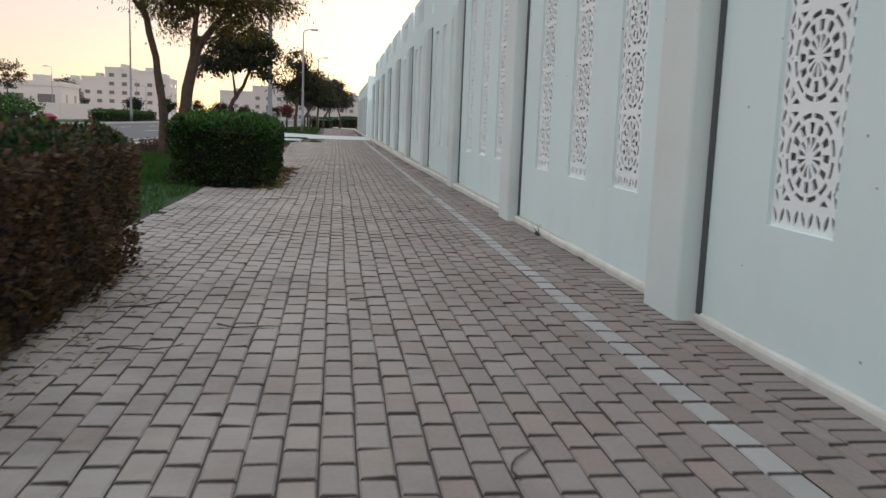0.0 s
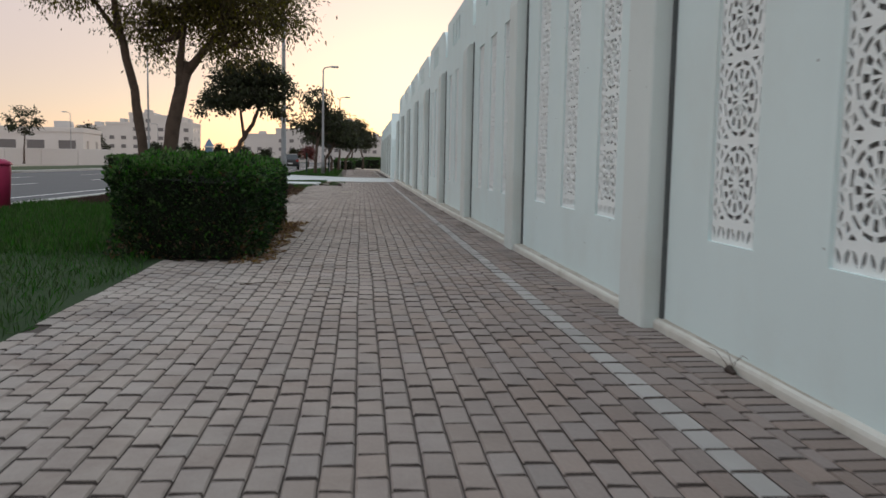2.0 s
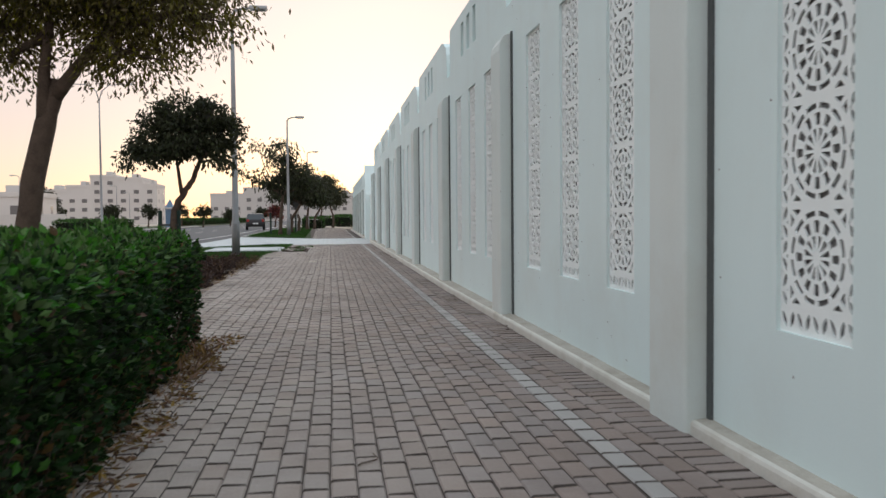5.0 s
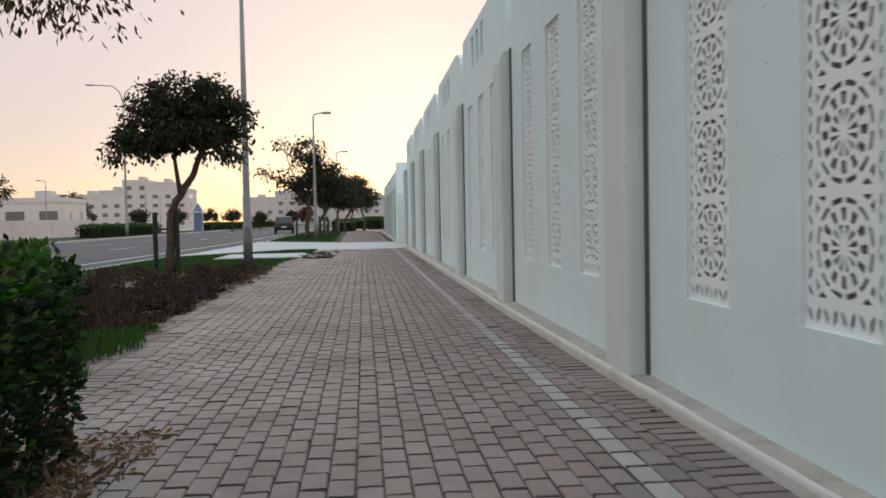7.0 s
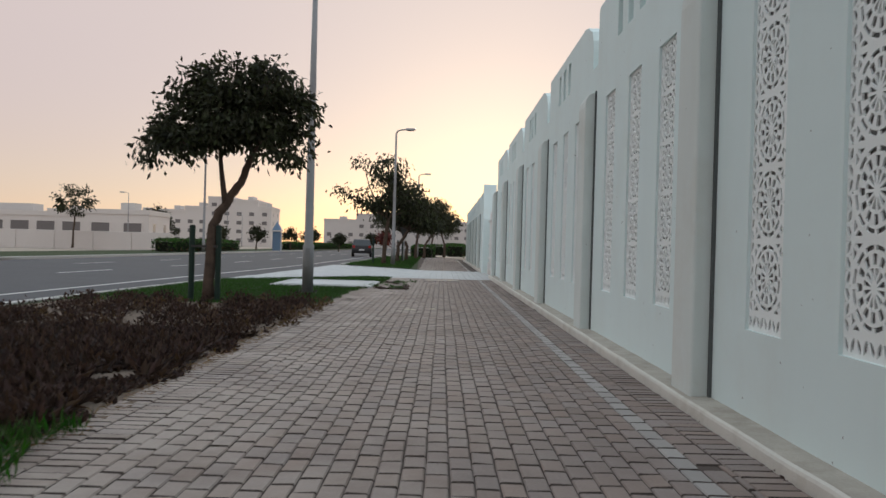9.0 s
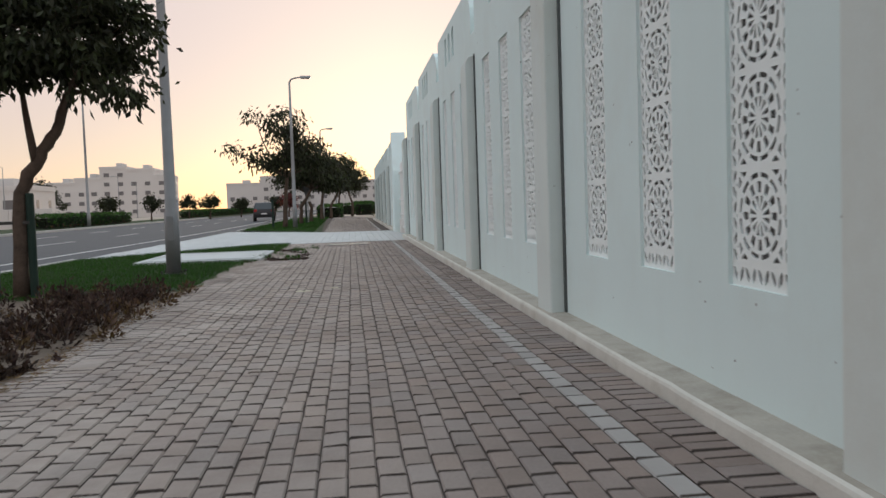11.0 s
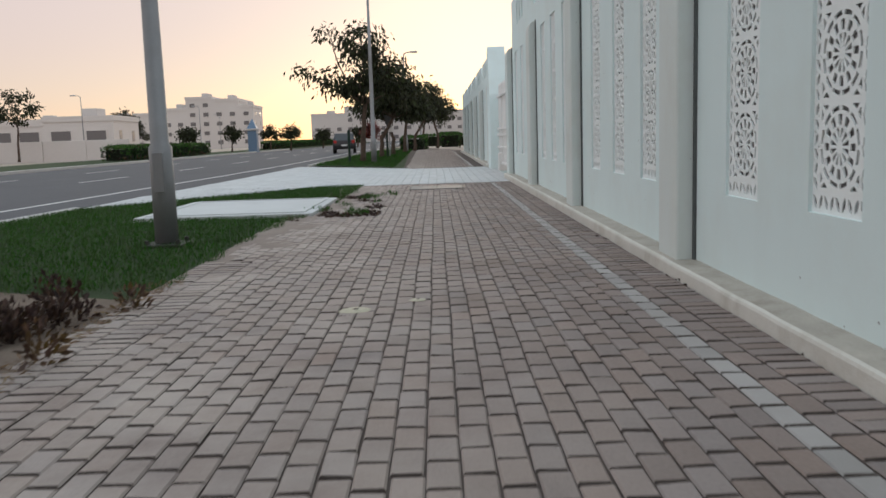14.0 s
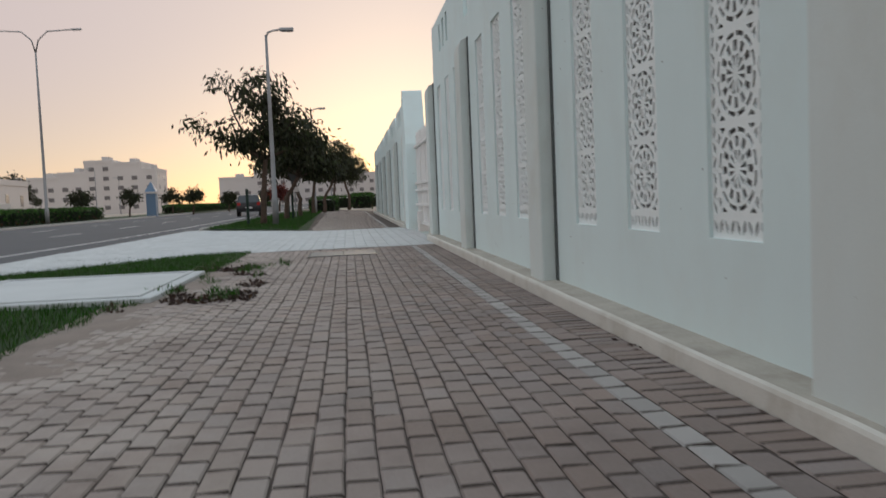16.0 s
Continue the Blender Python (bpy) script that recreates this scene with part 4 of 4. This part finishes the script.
# blue-grey tower with a pointed roof
tw = thing("clock_tower", "slender blue-grey tower with a pointed roof", "tower", (-22.4, 119.0, -0.24))
part("shaft", boxed(-0.5, 0.5, -0.5, 0.5, 0, 2.6, 0.03, 1), M_BLUE, tw)
part("cornice", boxed(-0.62, 0.62, -0.62, 0.62, 2.6, 2.8, 0.02, 1), M_BLDG2, tw)
bm = bmesh.new()
tube(bm, [(0, 0, 2.8), (0, 0, 3.9)], [0.82, 0.02], 4)
part("spire", bm, M_BLUE, tw)

# unidentified magenta object on the verge, given the shape of a lidded drum
pb = thing("magenta_object", "unidentified magenta object on the verge, built as a lidded drum", "bin", (-8.15, 15.2, 0))
bm = bmesh.new()
tube(bm, [(0, 0, 0.02), (0, 0, 0.75), (0, 0, 0.8)], [0.16, 0.2, 0.19], 16)
part("bin_body", bm, M_PINK, pb, smooth=True)
bm = bmesh.new()
tube(bm, [(0, 0, 0.8), (0, 0, 0.84), (0, 0, 0.9)], [0.22, 0.21, 0.1], 16)
part("bin_lid", bm, M_PINK, pb, smooth=True)

# warning sign on the island
sg = thing("road_sign", "triangular warning sign on a grey post", "sign", (-4.3, 68.5, 0), 0)
bm = bmesh.new()
tube(bm, [(0, 0, 0), (0, 0, 2.3)], [0.03, 0.03], 8)
part("post", bm, M_POLE, sg)
bm = bmesh.new()
tube(bm, [(0, -0.03, 2.0), (0, -0.045, 2.0)], [0.42, 0.42], 3)
bmesh.ops.rotate(bm, verts=bm.verts, cent=(0, -0.035, 2.0), matrix=Matrix.Rotation(radians(90), 3, "Y"))
part("sign_plate", bm, M_IRON, sg)
part("sign_notice", boxed(-0.2, 0.2, -0.05, -0.035, 1.35, 1.6, 0), M_BLDG, sg)


# ---- vehicles ----
def wheel(x, y, parent, r=0.37):
    bm = bmesh.new()
    tube(bm, [(x - 0.12, y, r), (x - 0.10, y, r), (x + 0.10, y, r), (x + 0.12, y, r)], [r * 0.86, r, r, r * 0.86], 24)
    w = part("wheel", bm, M_TYRE, parent, smooth=False)
    bm = bmesh.new()
    tube(bm, [(x - 0.13, y, r), (x + 0.13, y, r)], [r * 0.58, r * 0.58], 16)
    part("rim", bm, M_POLE, w)


def car(name, label, x, y, rz, mat, profile, glass, length, width, tail, head_y, wheels, z=-0.13):
    """A car from its side outline (y along the car, z up), the cabin drawn in, with glass, wheels and lights."""
    root = thing(name, label, "car", (x, y, z), rz)
    bm = bmesh.new()
    prism(bm, profile, -width / 2, width / 2)
    for v in bm.verts:
        if v.co.z > 1.0:
            v.co.x *= 1 - 0.22 * min(1.0, (v.co.z - 1.0) / 0.7)
    bmesh.ops.recalc_face_normals(bm, faces=bm.faces)
    soften(bm, 0.05, 2)
    part("body", bm, mat, root, smooth=True)
    for g in glass:
        bm = bmesh.new()
        q = width / 2 + 0.012
        ks = [(1 - 0.22 * min(1.0, (zz - 1.0) / 0.7)) for _, zz in g]
        for s in (-1, 1):
            bm.faces.new([bm.verts.new((s * q * k, yy, zz)) for k, (yy, zz) in zip(ks, g)])
        part("side_window", bm, M_CARGLASS, root)
    for wy in wheels:
        for s in (-1, 1):
            wheel(s * (width / 2 - 0.1), wy, root)
    for s in (-1, 1):
        part("tail_light", boxed(s * (width / 2 - 0.2) - 0.12, s * (width / 2 - 0.2) + 0.12, -length / 2 - 0.03, -length / 2 + 0.05, 0.85, 1.1, 0.01, 1), M_RED, root)
        part("headlight", boxed(s * (width / 2 - 0.25) - 0.18, s * (width / 2 - 0.25) + 0.18, length / 2 - 0.05, length / 2 + 0.03, 0.78, 0.95, 0.01, 1), M_CARWHITE, root)
    for yy, z0, z1, w0 in tail:
        bm = bmesh.new()
        a = width / 2 * w0
        (ya, yb) = yy
        bm.faces.new([bm.verts.new(p) for p in ((-a, ya, z0), (a, ya, z0), (a * 0.86, yb, z1), (-a * 0.86, yb, z1))])
        part("windscreen", bm, M_CARGLASS, root)
    part("bumper", boxed(-width / 2 + 0.02, width / 2 - 0.02, -length / 2 - 0.06, -length / 2 + 0.1, 0.36, 0.62, 0.03), M_TYRE, root)
    part("number_plate", boxed(-0.25, 0.25, -length / 2 - 0.07, -length / 2 - 0.055, 0.62, 0.74, 0), M_CARWHITE, root)
    return root


SUV = [(-2.25, 0.35), (2.2, 0.35), (2.28, 0.75), (2.1, 1.0), (1.05, 1.08), (0.45, 1.62), (-0.3, 1.72), (-1.9, 1.66), (-2.25, 1.05), (-2.3, 0.7)]
car("suv", "dark sport utility car on the road", -9.6, 95.5, 5.0, M_CARDARK, SUV[::-1], [[(0.85, 1.1), (0.4, 1.55), (-0.4, 1.62), (-0.4, 1.1)], [(-0.5, 1.1), (-0.5, 1.62), (-1.75, 1.58), (-1.95, 1.1)]],
    4.5, 1.9, [((-2.28, -1.95), 1.08, 1.62, 0.86)], 2.2, (-1.4, 1.4))
# ---- grass, ground cover, dead leaves ----


def blades(name, zone, n, height, mat, label, seed, lean=0.35, category="grass", rise=1.6, aspect=0.11):
    """Grass blades inside a zone given by a test on (x, y)."""
    r = np.random.default_rng(seed)
    (x0, x1, y0, y1), test = zone
    p = np.stack([r.uniform(x0, x1, n * 2), r.uniform(y0, y1, n * 2)], 1)
    p = np.array([q for q in p if test(q[0], q[1])])[:n]
    c = np.concatenate([p, np.zeros((len(p), 1))], 1)
    nrm = np.tile([0.0, 0.0, rise], (len(p), 1))
    nrm[:, :2] = r.normal(0, lean, (len(p), 2))
    return tagged(new(name, leaves_mesh(name, c, nrm, height, aspect, mat, r)), label, category, "", "stuff")


bed_near = lambda y: 15.4 <= y <= 27.3
blades("grass", ((-8.3, -3.3, -4, 8.2), lambda x, y: x > kerb_x(y) + 0.2 and x < (-5.2 if y < 1.2 else -3.78 + 0.08 * math.sin(y * 3))), 26000, 0.075, M_GRASS, "short green grass beside the pavement", 61)
blades("grass", ((-8.3, -3.4, 8.2, 17.6), lambda x, y: x > kerb_x(y) + 0.2 and (x < -4.3 or (y > 12.6 and x < -3.66 + 0.1 * math.sin(y * 4))) and (y < 17.0 + 0.3 * math.sin(x * 3))), 36000, 0.12, M_GRASS, "green grass behind the clipped hedge", 62)
blades("grass", ((-8.2, -3.4, 26.8, 40.3), lambda x, y: x > kerb_x(y) + 0.2 and x < -3.78 + 0.08 * max(0, y - 31.0) + 0.06 * math.sin(y * 5) and not (-5.95 < x < -3.45 and 33.1 < y < 36.15) and y < 36.6 + (x + 7.0) * 1.3 + 0.1 and (y > 27.6 or x < -5.0)), 52000, 0.06, M_GRASS, "short green lawn round the lamp post", 63)
blades("grass", ((-7.0, -2.9, 51.0, 90.0), lambda x, y: x > -6.7 and x < -3.2 - 0.012 * (y - 50) and y > 50.6 - (x + 3.0) * 1.45), 22000, 0.13, M_GRASS, "green grass under the island trees", 64)
blades("dry_ground_cover", ((-8.2, -3.78, 16.9, 22.6), lambda x, y: x > kerb_x(y) + 0.3 and x < -3.85 + 0.08 * math.sin(y * 4) and noise.noise(Vector((x * 1.6, y * 1.6, 0))) > -0.22), 36000, 0.055, M_DRY, "dark dry ground-cover plants in the bed", 65, lean=1.2, category="plants", rise=1.1, aspect=0.5)
blades("dry_ground_cover", ((-6.2, -3.95, 17.2, 22.2), lambda x, y: x < -4.0 + 0.07 * math.sin(y * 2.3) and noise.noise(Vector((x * 1.3, y * 1.1, 9))) > -0.35), 17000, 0.13, M_DRY, "dense dark mat of dried shrubs in the bed", 71, lean=1.0, category="plants", rise=1.0, aspect=0.3)


def tufts(name, spots, mat, label, seed):
    """Low dying shrubs: each a loose dome of small leaves."""
    r = np.random.default_rng(seed)
    C, D = [], []
    for x, y, w, h in spots:
        n = int(700 * w)
        d = r.normal(0, 1, (n, 3))
        d[:, 2] = np.abs(d[:, 2])
        d /= np.linalg.norm(d, axis=1)[:, None]
        C.append(np.array([x, y, 0.0]) + d * [w, w, h] * r.uniform(0.35, 1.0, (n, 1)))
        D.append(d * 0.8 + [0, 0, 0.5])
    return tagged(new(name, leaves_mesh(name, np.concatenate(C), np.concatenate(D), 0.06, 0.4, mat, r)), label, "plants", "", "stuff")


_r = np.random.default_rng(77)
_t = [(-3.98 - 3.6 * _r.uniform(0, 1) ** 1.5, _r.uniform(21.6, 27.2), _r.uniform(0.1, 0.25), _r.uniform(0.12, 0.28)) for _ in range(115)]
tufts("dry_shrubs", _t, M_DRY, "low dying shrubs in clumps on sandy soil", 66)
tufts("reddish_shrubs", [(x + 0.3, y + 0.25, w * 0.7, h * 0.8) for x, y, w, h in _t[::4]], M_HEDGE_DRY, "small reddish dried plants between the shrubs", 72)
blades("dead_leaves", ((-4.2, -3.55, 15.0, 28.0), lambda x, y: abs(x + 3.82) < 0.1 + 0.08 * noise.noise(Vector((y * 2, 0, 0)))), 5200, 0.05, M_DEAD, "dead leaves along the edge of the bed", 67, lean=2.5, category="leaves", rise=0.5)
blades("dead_leaves", ((-3.5, -2.6, -4.0, 1.6), lambda x, y: x < -2.95 + 0.2 * noise.noise(Vector((y * 2, 0, 0)))), 1500, 0.05, M_DEAD, "dead leaves and twigs at the foot of the hedge", 68, lean=2.5, category="leaves", rise=0.5)
blades("dead_leaves", ((-3.1, -2.5, 7.7, 13.2), lambda x, y: x < -2.72 + 0.15 * noise.noise(Vector((y * 3, 0, 0)))), 1800, 0.06, M_DEAD, "dry leaves at the foot of the green hedge", 69, aspect=0.3, lean=2.5, category="leaves", rise=0.6)
blades("dead_leaves", ((-3.75, -2.6, 32.5, 37.5), lambda x, y: noise.noise(Vector((x * 2.0, y * 1.1, 4))) > 0.18), 2200, 0.06, M_DRY, "dark leaf litter on the sandy pavement edge", 73, lean=2.5, category="leaves", rise=0.5, aspect=0.5)
blades("dead_leaves", ((-0.3, -0.02, -3.0, 30.0), lambda x, y: abs(x - plinth_front(y) + 0.02) < 0.035 and noise.noise(Vector((y * 1.7, 3, 0))) > 0.1), 900, 0.035, M_DRY, "dark leaf bits caught along the plinth", 74, lean=2.5, category="leaves", rise=0.5, aspect=0.5)
blades("dead_leaves", ((-3.05, -2.6, 11.0, 12.4), lambda x, y: x < -2.8 + 0.12 * noise.noise(Vector((y * 3, 0, 2)))), 260, 0.11, M_DEAD, "heap of long dry leaves beside the green hedge", 75, lean=1.2, category="leaves", rise=0.7, aspect=0.14)
blades("weeds", ((-3.7, -2.5, 33.0, 38.0), lambda x, y: noise.noise(Vector((x * 2.2, y * 1.4, 7))) > 0.22), 1800, 0.09, M_GRASS, "weeds growing out of the sandy edge", 70, lean=0.7, category="weeds")

# ---- paving ----
PW, PL, GAP, GAPL = 0.1111, 0.2185, 0.0062, 0.0105


def paver_shape(w, l, h=0.05, cx=0.007, cy=0.0075):
    a, b = w / 2, l / 2
    v = [(-a, -b, -h), (a, -b, -h), (a, b, -h), (-a, b, -h), (-a, -b, -cx), (a, -b, -cx), (a, b, -cx), (-a, b, -cx),
         (-a + cx, -b + cy, 0), (a - cx, -b + cy, 0), (a - cx, b - cy, 0), (-a + cx, b - cy, 0)]
    f = [(0, 1, 5, 4), (1, 2, 6, 5), (2, 3, 7, 6), (3, 0, 4, 7), (4, 5, 9, 8), (5, 6, 10, 9), (6, 7, 11, 10), (7, 4, 8, 11), (8, 9, 10, 11)]
    return np.array(v), np.array(f)


PAVER_DARK = [1, 1, 1, 1, 1, 0, 1, 0, 0]      # grime and joint shade painted on a block's sides and end edges


def darkened_sides(me, n, dark_faces=None):
    me.materials.append(M_GRIME_SHADE)
    me.polygons.foreach_set("material_index", (dark_faces or PAVER_DARK) * n)
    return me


def paved(name, spots, w, l, mat, parent, label, seed, turn=0.0, jitter=0.0009, dark_faces=None):
    """Paving blocks joined into one part, each with its own small shift, tilt and chamfer."""
    r = np.random.default_rng(seed)
    v, f = paver_shape(w - GAP, l - GAPL)
    s = np.asarray(spots, float)
    n = len(s)
    a = turn + r.normal(0, 0.012, n)
    V = np.tile(v[None], (n, 1, 1))
    if s.shape[1] > 2:
        V[:, :, 0] *= s[:, 2:3]
    V[:, :, 2] += r.normal(0, jitter, (n, 1)) + V[:, :, 0] * r.normal(0, 0.02, (n, 1)) + V[:, :, 1] * r.normal(0, 0.005, (n, 1))
    ca, sa = np.cos(a)[:, None], np.sin(a)[:, None]
    X, Y = V[:, :, 0] * ca - V[:, :, 1] * sa, V[:, :, 0] * sa + V[:, :, 1] * ca
    V[:, :, 0], V[:, :, 1] = X + s[:, 0:1] + r.normal(0, 0.0015, (n, 1)), Y + s[:, 1:2] + r.normal(0, 0.002, (n, 1))
    F = (f[None] + (np.arange(n) * len(v))[:, None, None]).reshape(-1, 4)
    ob = new(name, darkened_sides(mesh_of(name, V.reshape(-1, 3).tolist(), F.tolist(), mat), n, dark_faces) if mat is not M_APRON else mesh_of(name, V.reshape(-1, 3).tolist(), F.tolist(), mat))
    ob.parent = parent
    return tagged(ob, label, "", "", "stuff")


pavement = thing("pavement", "grey-brown block pavement laid in long staggered courses", "pavement", kind="structure")
FIELD_X1, FIELD_N = -0.645, 33


def edge_left(y):
    if y < 1.2:
        return -3.35 - 0.03 * math.sin(y * 5)
    if y < 7.9:
        return -3.80 + 0.05 * math.sin(y * 3.1)
    if y < 12.6:
        return -3.1
    if y < 29:
        return -3.80 + 0.03 * math.sin(y * 2.7)
    return -3.75


EDGE_X = FIELD_X1 - 25 * PW           # two crosswise blocks line the bed from here on
field, single = [], []
for c in range(FIELD_N):
    x = FIELD_X1 - (c + 0.5) * PW
    off = 0.5 * PL * (c % 2)
    k = 0
    while True:
        y = -13.0 + off + k * PL
        k += 1
        if y > 40.3:
            break
        xx = x + 0.012 * noise.noise(Vector((0, y * 0.6, 1.5)))
        if xx - PW / 2 < edge_left(y):
            continue
        if 12.7 < y < 29.0 and c >= 25:
            continue
        near = 2.0 < y < 6.0 and -2.55 < x < -0.7
        (single if near and len(single) < 300 else field).append((xx, y))
for y0, y1 in ((49.9, 92.0),):
    for c in range(27):
        x = FIELD_X1 - (c + 0.5) * PW
        for k in range(int((y1 - y0) / PL)):
            y = y0 + (0.5 * (c % 2) + k) * PL
            if x > -2.8 - 0.012 * (y - 50):
                field.append((x, y))
paved("paving_blocks", field, PW, PL, M_PAVER, pavement, "rows of worn grey-brown blocks", 81)
paved("border_blocks", [(FIELD_X1 + PW * 0.5, -13.0 + k * PL) for k in range(244)] + [(FIELD_X1 + PW * 0.5, 50.0 + k * PL) for k in range(150)], PW, PL, M_STRIPE, pavement, "single line of pale grey blocks", 82, jitter=0.0008)
# between the pale line and the plinth: long courses, one cut to fit, and a crosswise course against the wall
courses, heads = [], []
for k in range(244):
    y = -13.0 + k * PL
    x = FIELD_X1 + PW
    rest = plinth_front(y) - 0.008 - PL - x
    n = 1 if rest < PW * 1.25 else 2
    while rest > PW * 1.25:
        courses.append((x + PW / 2, y + (n % 2) * PL / 2, 1.0))
        x, rest, n = x + PW, rest - PW, n + 1
    if rest > 0.02:
        courses.append((x + rest / 2, y + (n % 2) * PL / 2, rest / PW))
for k in range(482):
    y = -13.0 + k * PW
    heads.append((plinth_front(y) - 0.006 - PL / 2, y))
paved("wallside_courses", courses, PW, PL, M_PAVER, pavement, "long and cut blocks beside the pale line", 83)
paved("wallside_blocks", heads, PW, PL, M_PAVER, pavement, "blocks laid crosswise against the wall", 84, turn=math.pi / 2 + 0.02, dark_faces=[1, 1, 1, 1, 0, 1, 0, 1, 0])
paved("edge_blocks", [(EDGE_X - 0.003 - PL * (0.5 + i) + 0.012 * noise.noise(Vector((0, (12.75 + k * PW) * 0.6, 1.5))), 12.75 + k * PW + 0.5 * PW * i) for k in range(146) for i in range(2)], PW, PL, M_PAVER, pavement, "blocks laid crosswise along the planting bed", 86, turn=math.pi / 2, dark_faces=[1, 1, 1, 1, 0, 1, 0, 1, 0])
apron = thing("apron", "pale concrete blocks of the driveway apron", "driveway", kind="structure")
spots = []
for i in range(40):
    for j in range(100):
        x, y = -0.1 - i * 0.2, 36.0 + j * 0.2
        lo = 40.45 if x > -4.2 else 40.45 - (-4.2 - x) * 1.28
        hi = 49.8 if x > -2.6 else 50.0 + (-2.6 - x) * 1.27
        if lo + 0.1 < y < hi - 0.1 and x > kerb_x(y) + 0.1:
            spots.append((x, y))
paved("apron_blocks", spots, 0.2, 0.2, M_APRON, apron, "square pale blocks", 85, jitter=0.001)
# blocks one by one where the path runs
PIECES = []
r = np.random.default_rng(90)
for i in range(6):
    v, f = paver_shape(PW - GAP - 0.0006 * i, PL - GAPL - 0.0005 * i)
    v = v.copy()
    v[8:, 2] += r.normal(0, 0.0012, 4)
    PIECES.append(darkened_sides(mesh_of("paving_block", v.tolist(), f.tolist(), M_PAVERP), 1))
for i, (x, y) in enumerate(single):
    ob = new("paving_block", PIECES[i % 6])
    ob.parent = pavement
    ob.location = (x, y, float(r.normal(0, 0.0009)))
    ob.rotation_euler = (float(r.normal(0, 0.007)), float(r.normal(0, 0.018)), float(r.normal(0, 0.012)))

# ---- sticks and litter on the paving ----


def stick(x, y, rz, length, r0, seed):
    r = np.random.default_rng(seed)
    root = new("twig")
    root.matrix_world = pose(x, y, 0.004, 0, 0, rz)
    tagged(root, "thin dry twig lying on the paving blocks", "twig", "fallen twigs")
    pts = [(length * (i / 6 - 0.5), 0.18 * length * math.sin(i * 0.9 + seed) * r.uniform(0.4, 1), r0) for i in range(7)]
    bm = bmesh.new()
    tube(bm, pts, [r0 * (1.1 - 0.1 * i) for i in range(7)], 5)
    part("stem", bm, M_BARK, root)


for i, (sx, sy, sr, sl) in enumerate(((-1.38, -1.85, 80, 0.3), (-2.75, -0.6, 20, 0.35), (-2.9, 0.3, 50, 0.4), (-2.35, -0.2, -15, 0.3), (-1.75, 0.5, 10, 0.22), (-2.6, 6.4, 5, 0.4), (-1.2, 5.2, 40, 0.2), (-2.3, 21.6, 20, 0.15), (-1.7, 9.0, 70, 0.2))):
    stick(sx, sy, sr, sl, 0.004, i)


def mortar_patch(x, y, w, l, seed, hole=True):
    """A dried splash of pale mortar on the blocks, thinning out to its edge, with a dark disc for a shaded hole."""
    root = thing("mortar_patch", "dried pale mortar splash on the paving blocks", "mortar", (x, y, 0), 12.0, group="mortar splashes")
    bm = bmesh.new()
    rings = []
    for q, z in ((1.0, 0.0005), (0.8, 0.006), (0.45, 0.009), (0.22, 0.008)):
        ring = []
        for i in range(20):
            a = 2 * math.pi * i / 20
            k = q * (1 + 0.22 * noise.noise(Vector((math.cos(a) * 1.5, math.sin(a) * 1.5, seed))))
            ring.append(bm.verts.new((w * k * math.cos(a), l * k * math.sin(a), z)))
        rings.append(ring)
    for p, q in zip(rings, rings[1:]):
        for i in range(20):
            bm.faces.new((p[i], p[(i + 1) % 20], q[(i + 1) % 20], q[i]))
    bm.faces.new(rings[-1])
    part("splash", bm, M_MORTAR, root, smooth=True)
    if hole:
        bm = bmesh.new()
        # Dark disc on the surface stands in for the shade in a hole.
        tube(bm, [(0.004, 0.0, 0.007), (0.004, 0.0, 0.0105)], [w * 0.2, w * 0.16], 9)
        part("pit", bm, M_GRIME_SHADE, root, "dark disc standing for a shaded hole")


mortar_patch(-2.32, 26.69, 0.10, 0.085, 1.0)
mortar_patch(-1.95, 26.95, 0.055, 0.045, 2.0)


def plinth_weed(x, y, seed):
    """A dried weed rooted in the gap beside the plinth: a few bare bent shoots."""
    r = np.random.default_rng(seed)
    root = thing("dry_weed", "bare dried weed rooted beside the plinth", "weed", (x, y, 0), group="dry weeds")
    for i in range(3):
        a, h = r.uniform(0, 6.28), r.uniform(0.04, 0.13)
        pts = [(0, 0, 0), (0.03 * math.cos(a) - 0.01, 0.05 * math.sin(a), h * 0.5), (0.04 * math.cos(a) - 0.02, 0.15 * math.sin(a), h), (0.03 * math.cos(a) - 0.02, 0.22 * math.sin(a), h * 0.95)]
        bm = bmesh.new()
        tube(bm, pts, [0.0025, 0.002, 0.0014, 0.001], 5)
        part("shoot", bm, M_BARK, root)
    bm = bmesh.new()
    tube(bm, [(0, -0.05, 0.004), (-0.01, 0, 0.018), (0, 0.05, 0.004)], [0.012, 0.02, 0.01], 7)
    part("root_clod", bm, M_GRIME_SHADE, root)


for i, wy in enumerate((3.49, 0.6)):
    plinth_weed(plinth_front(wy) - 0.03, wy, 30 + i)
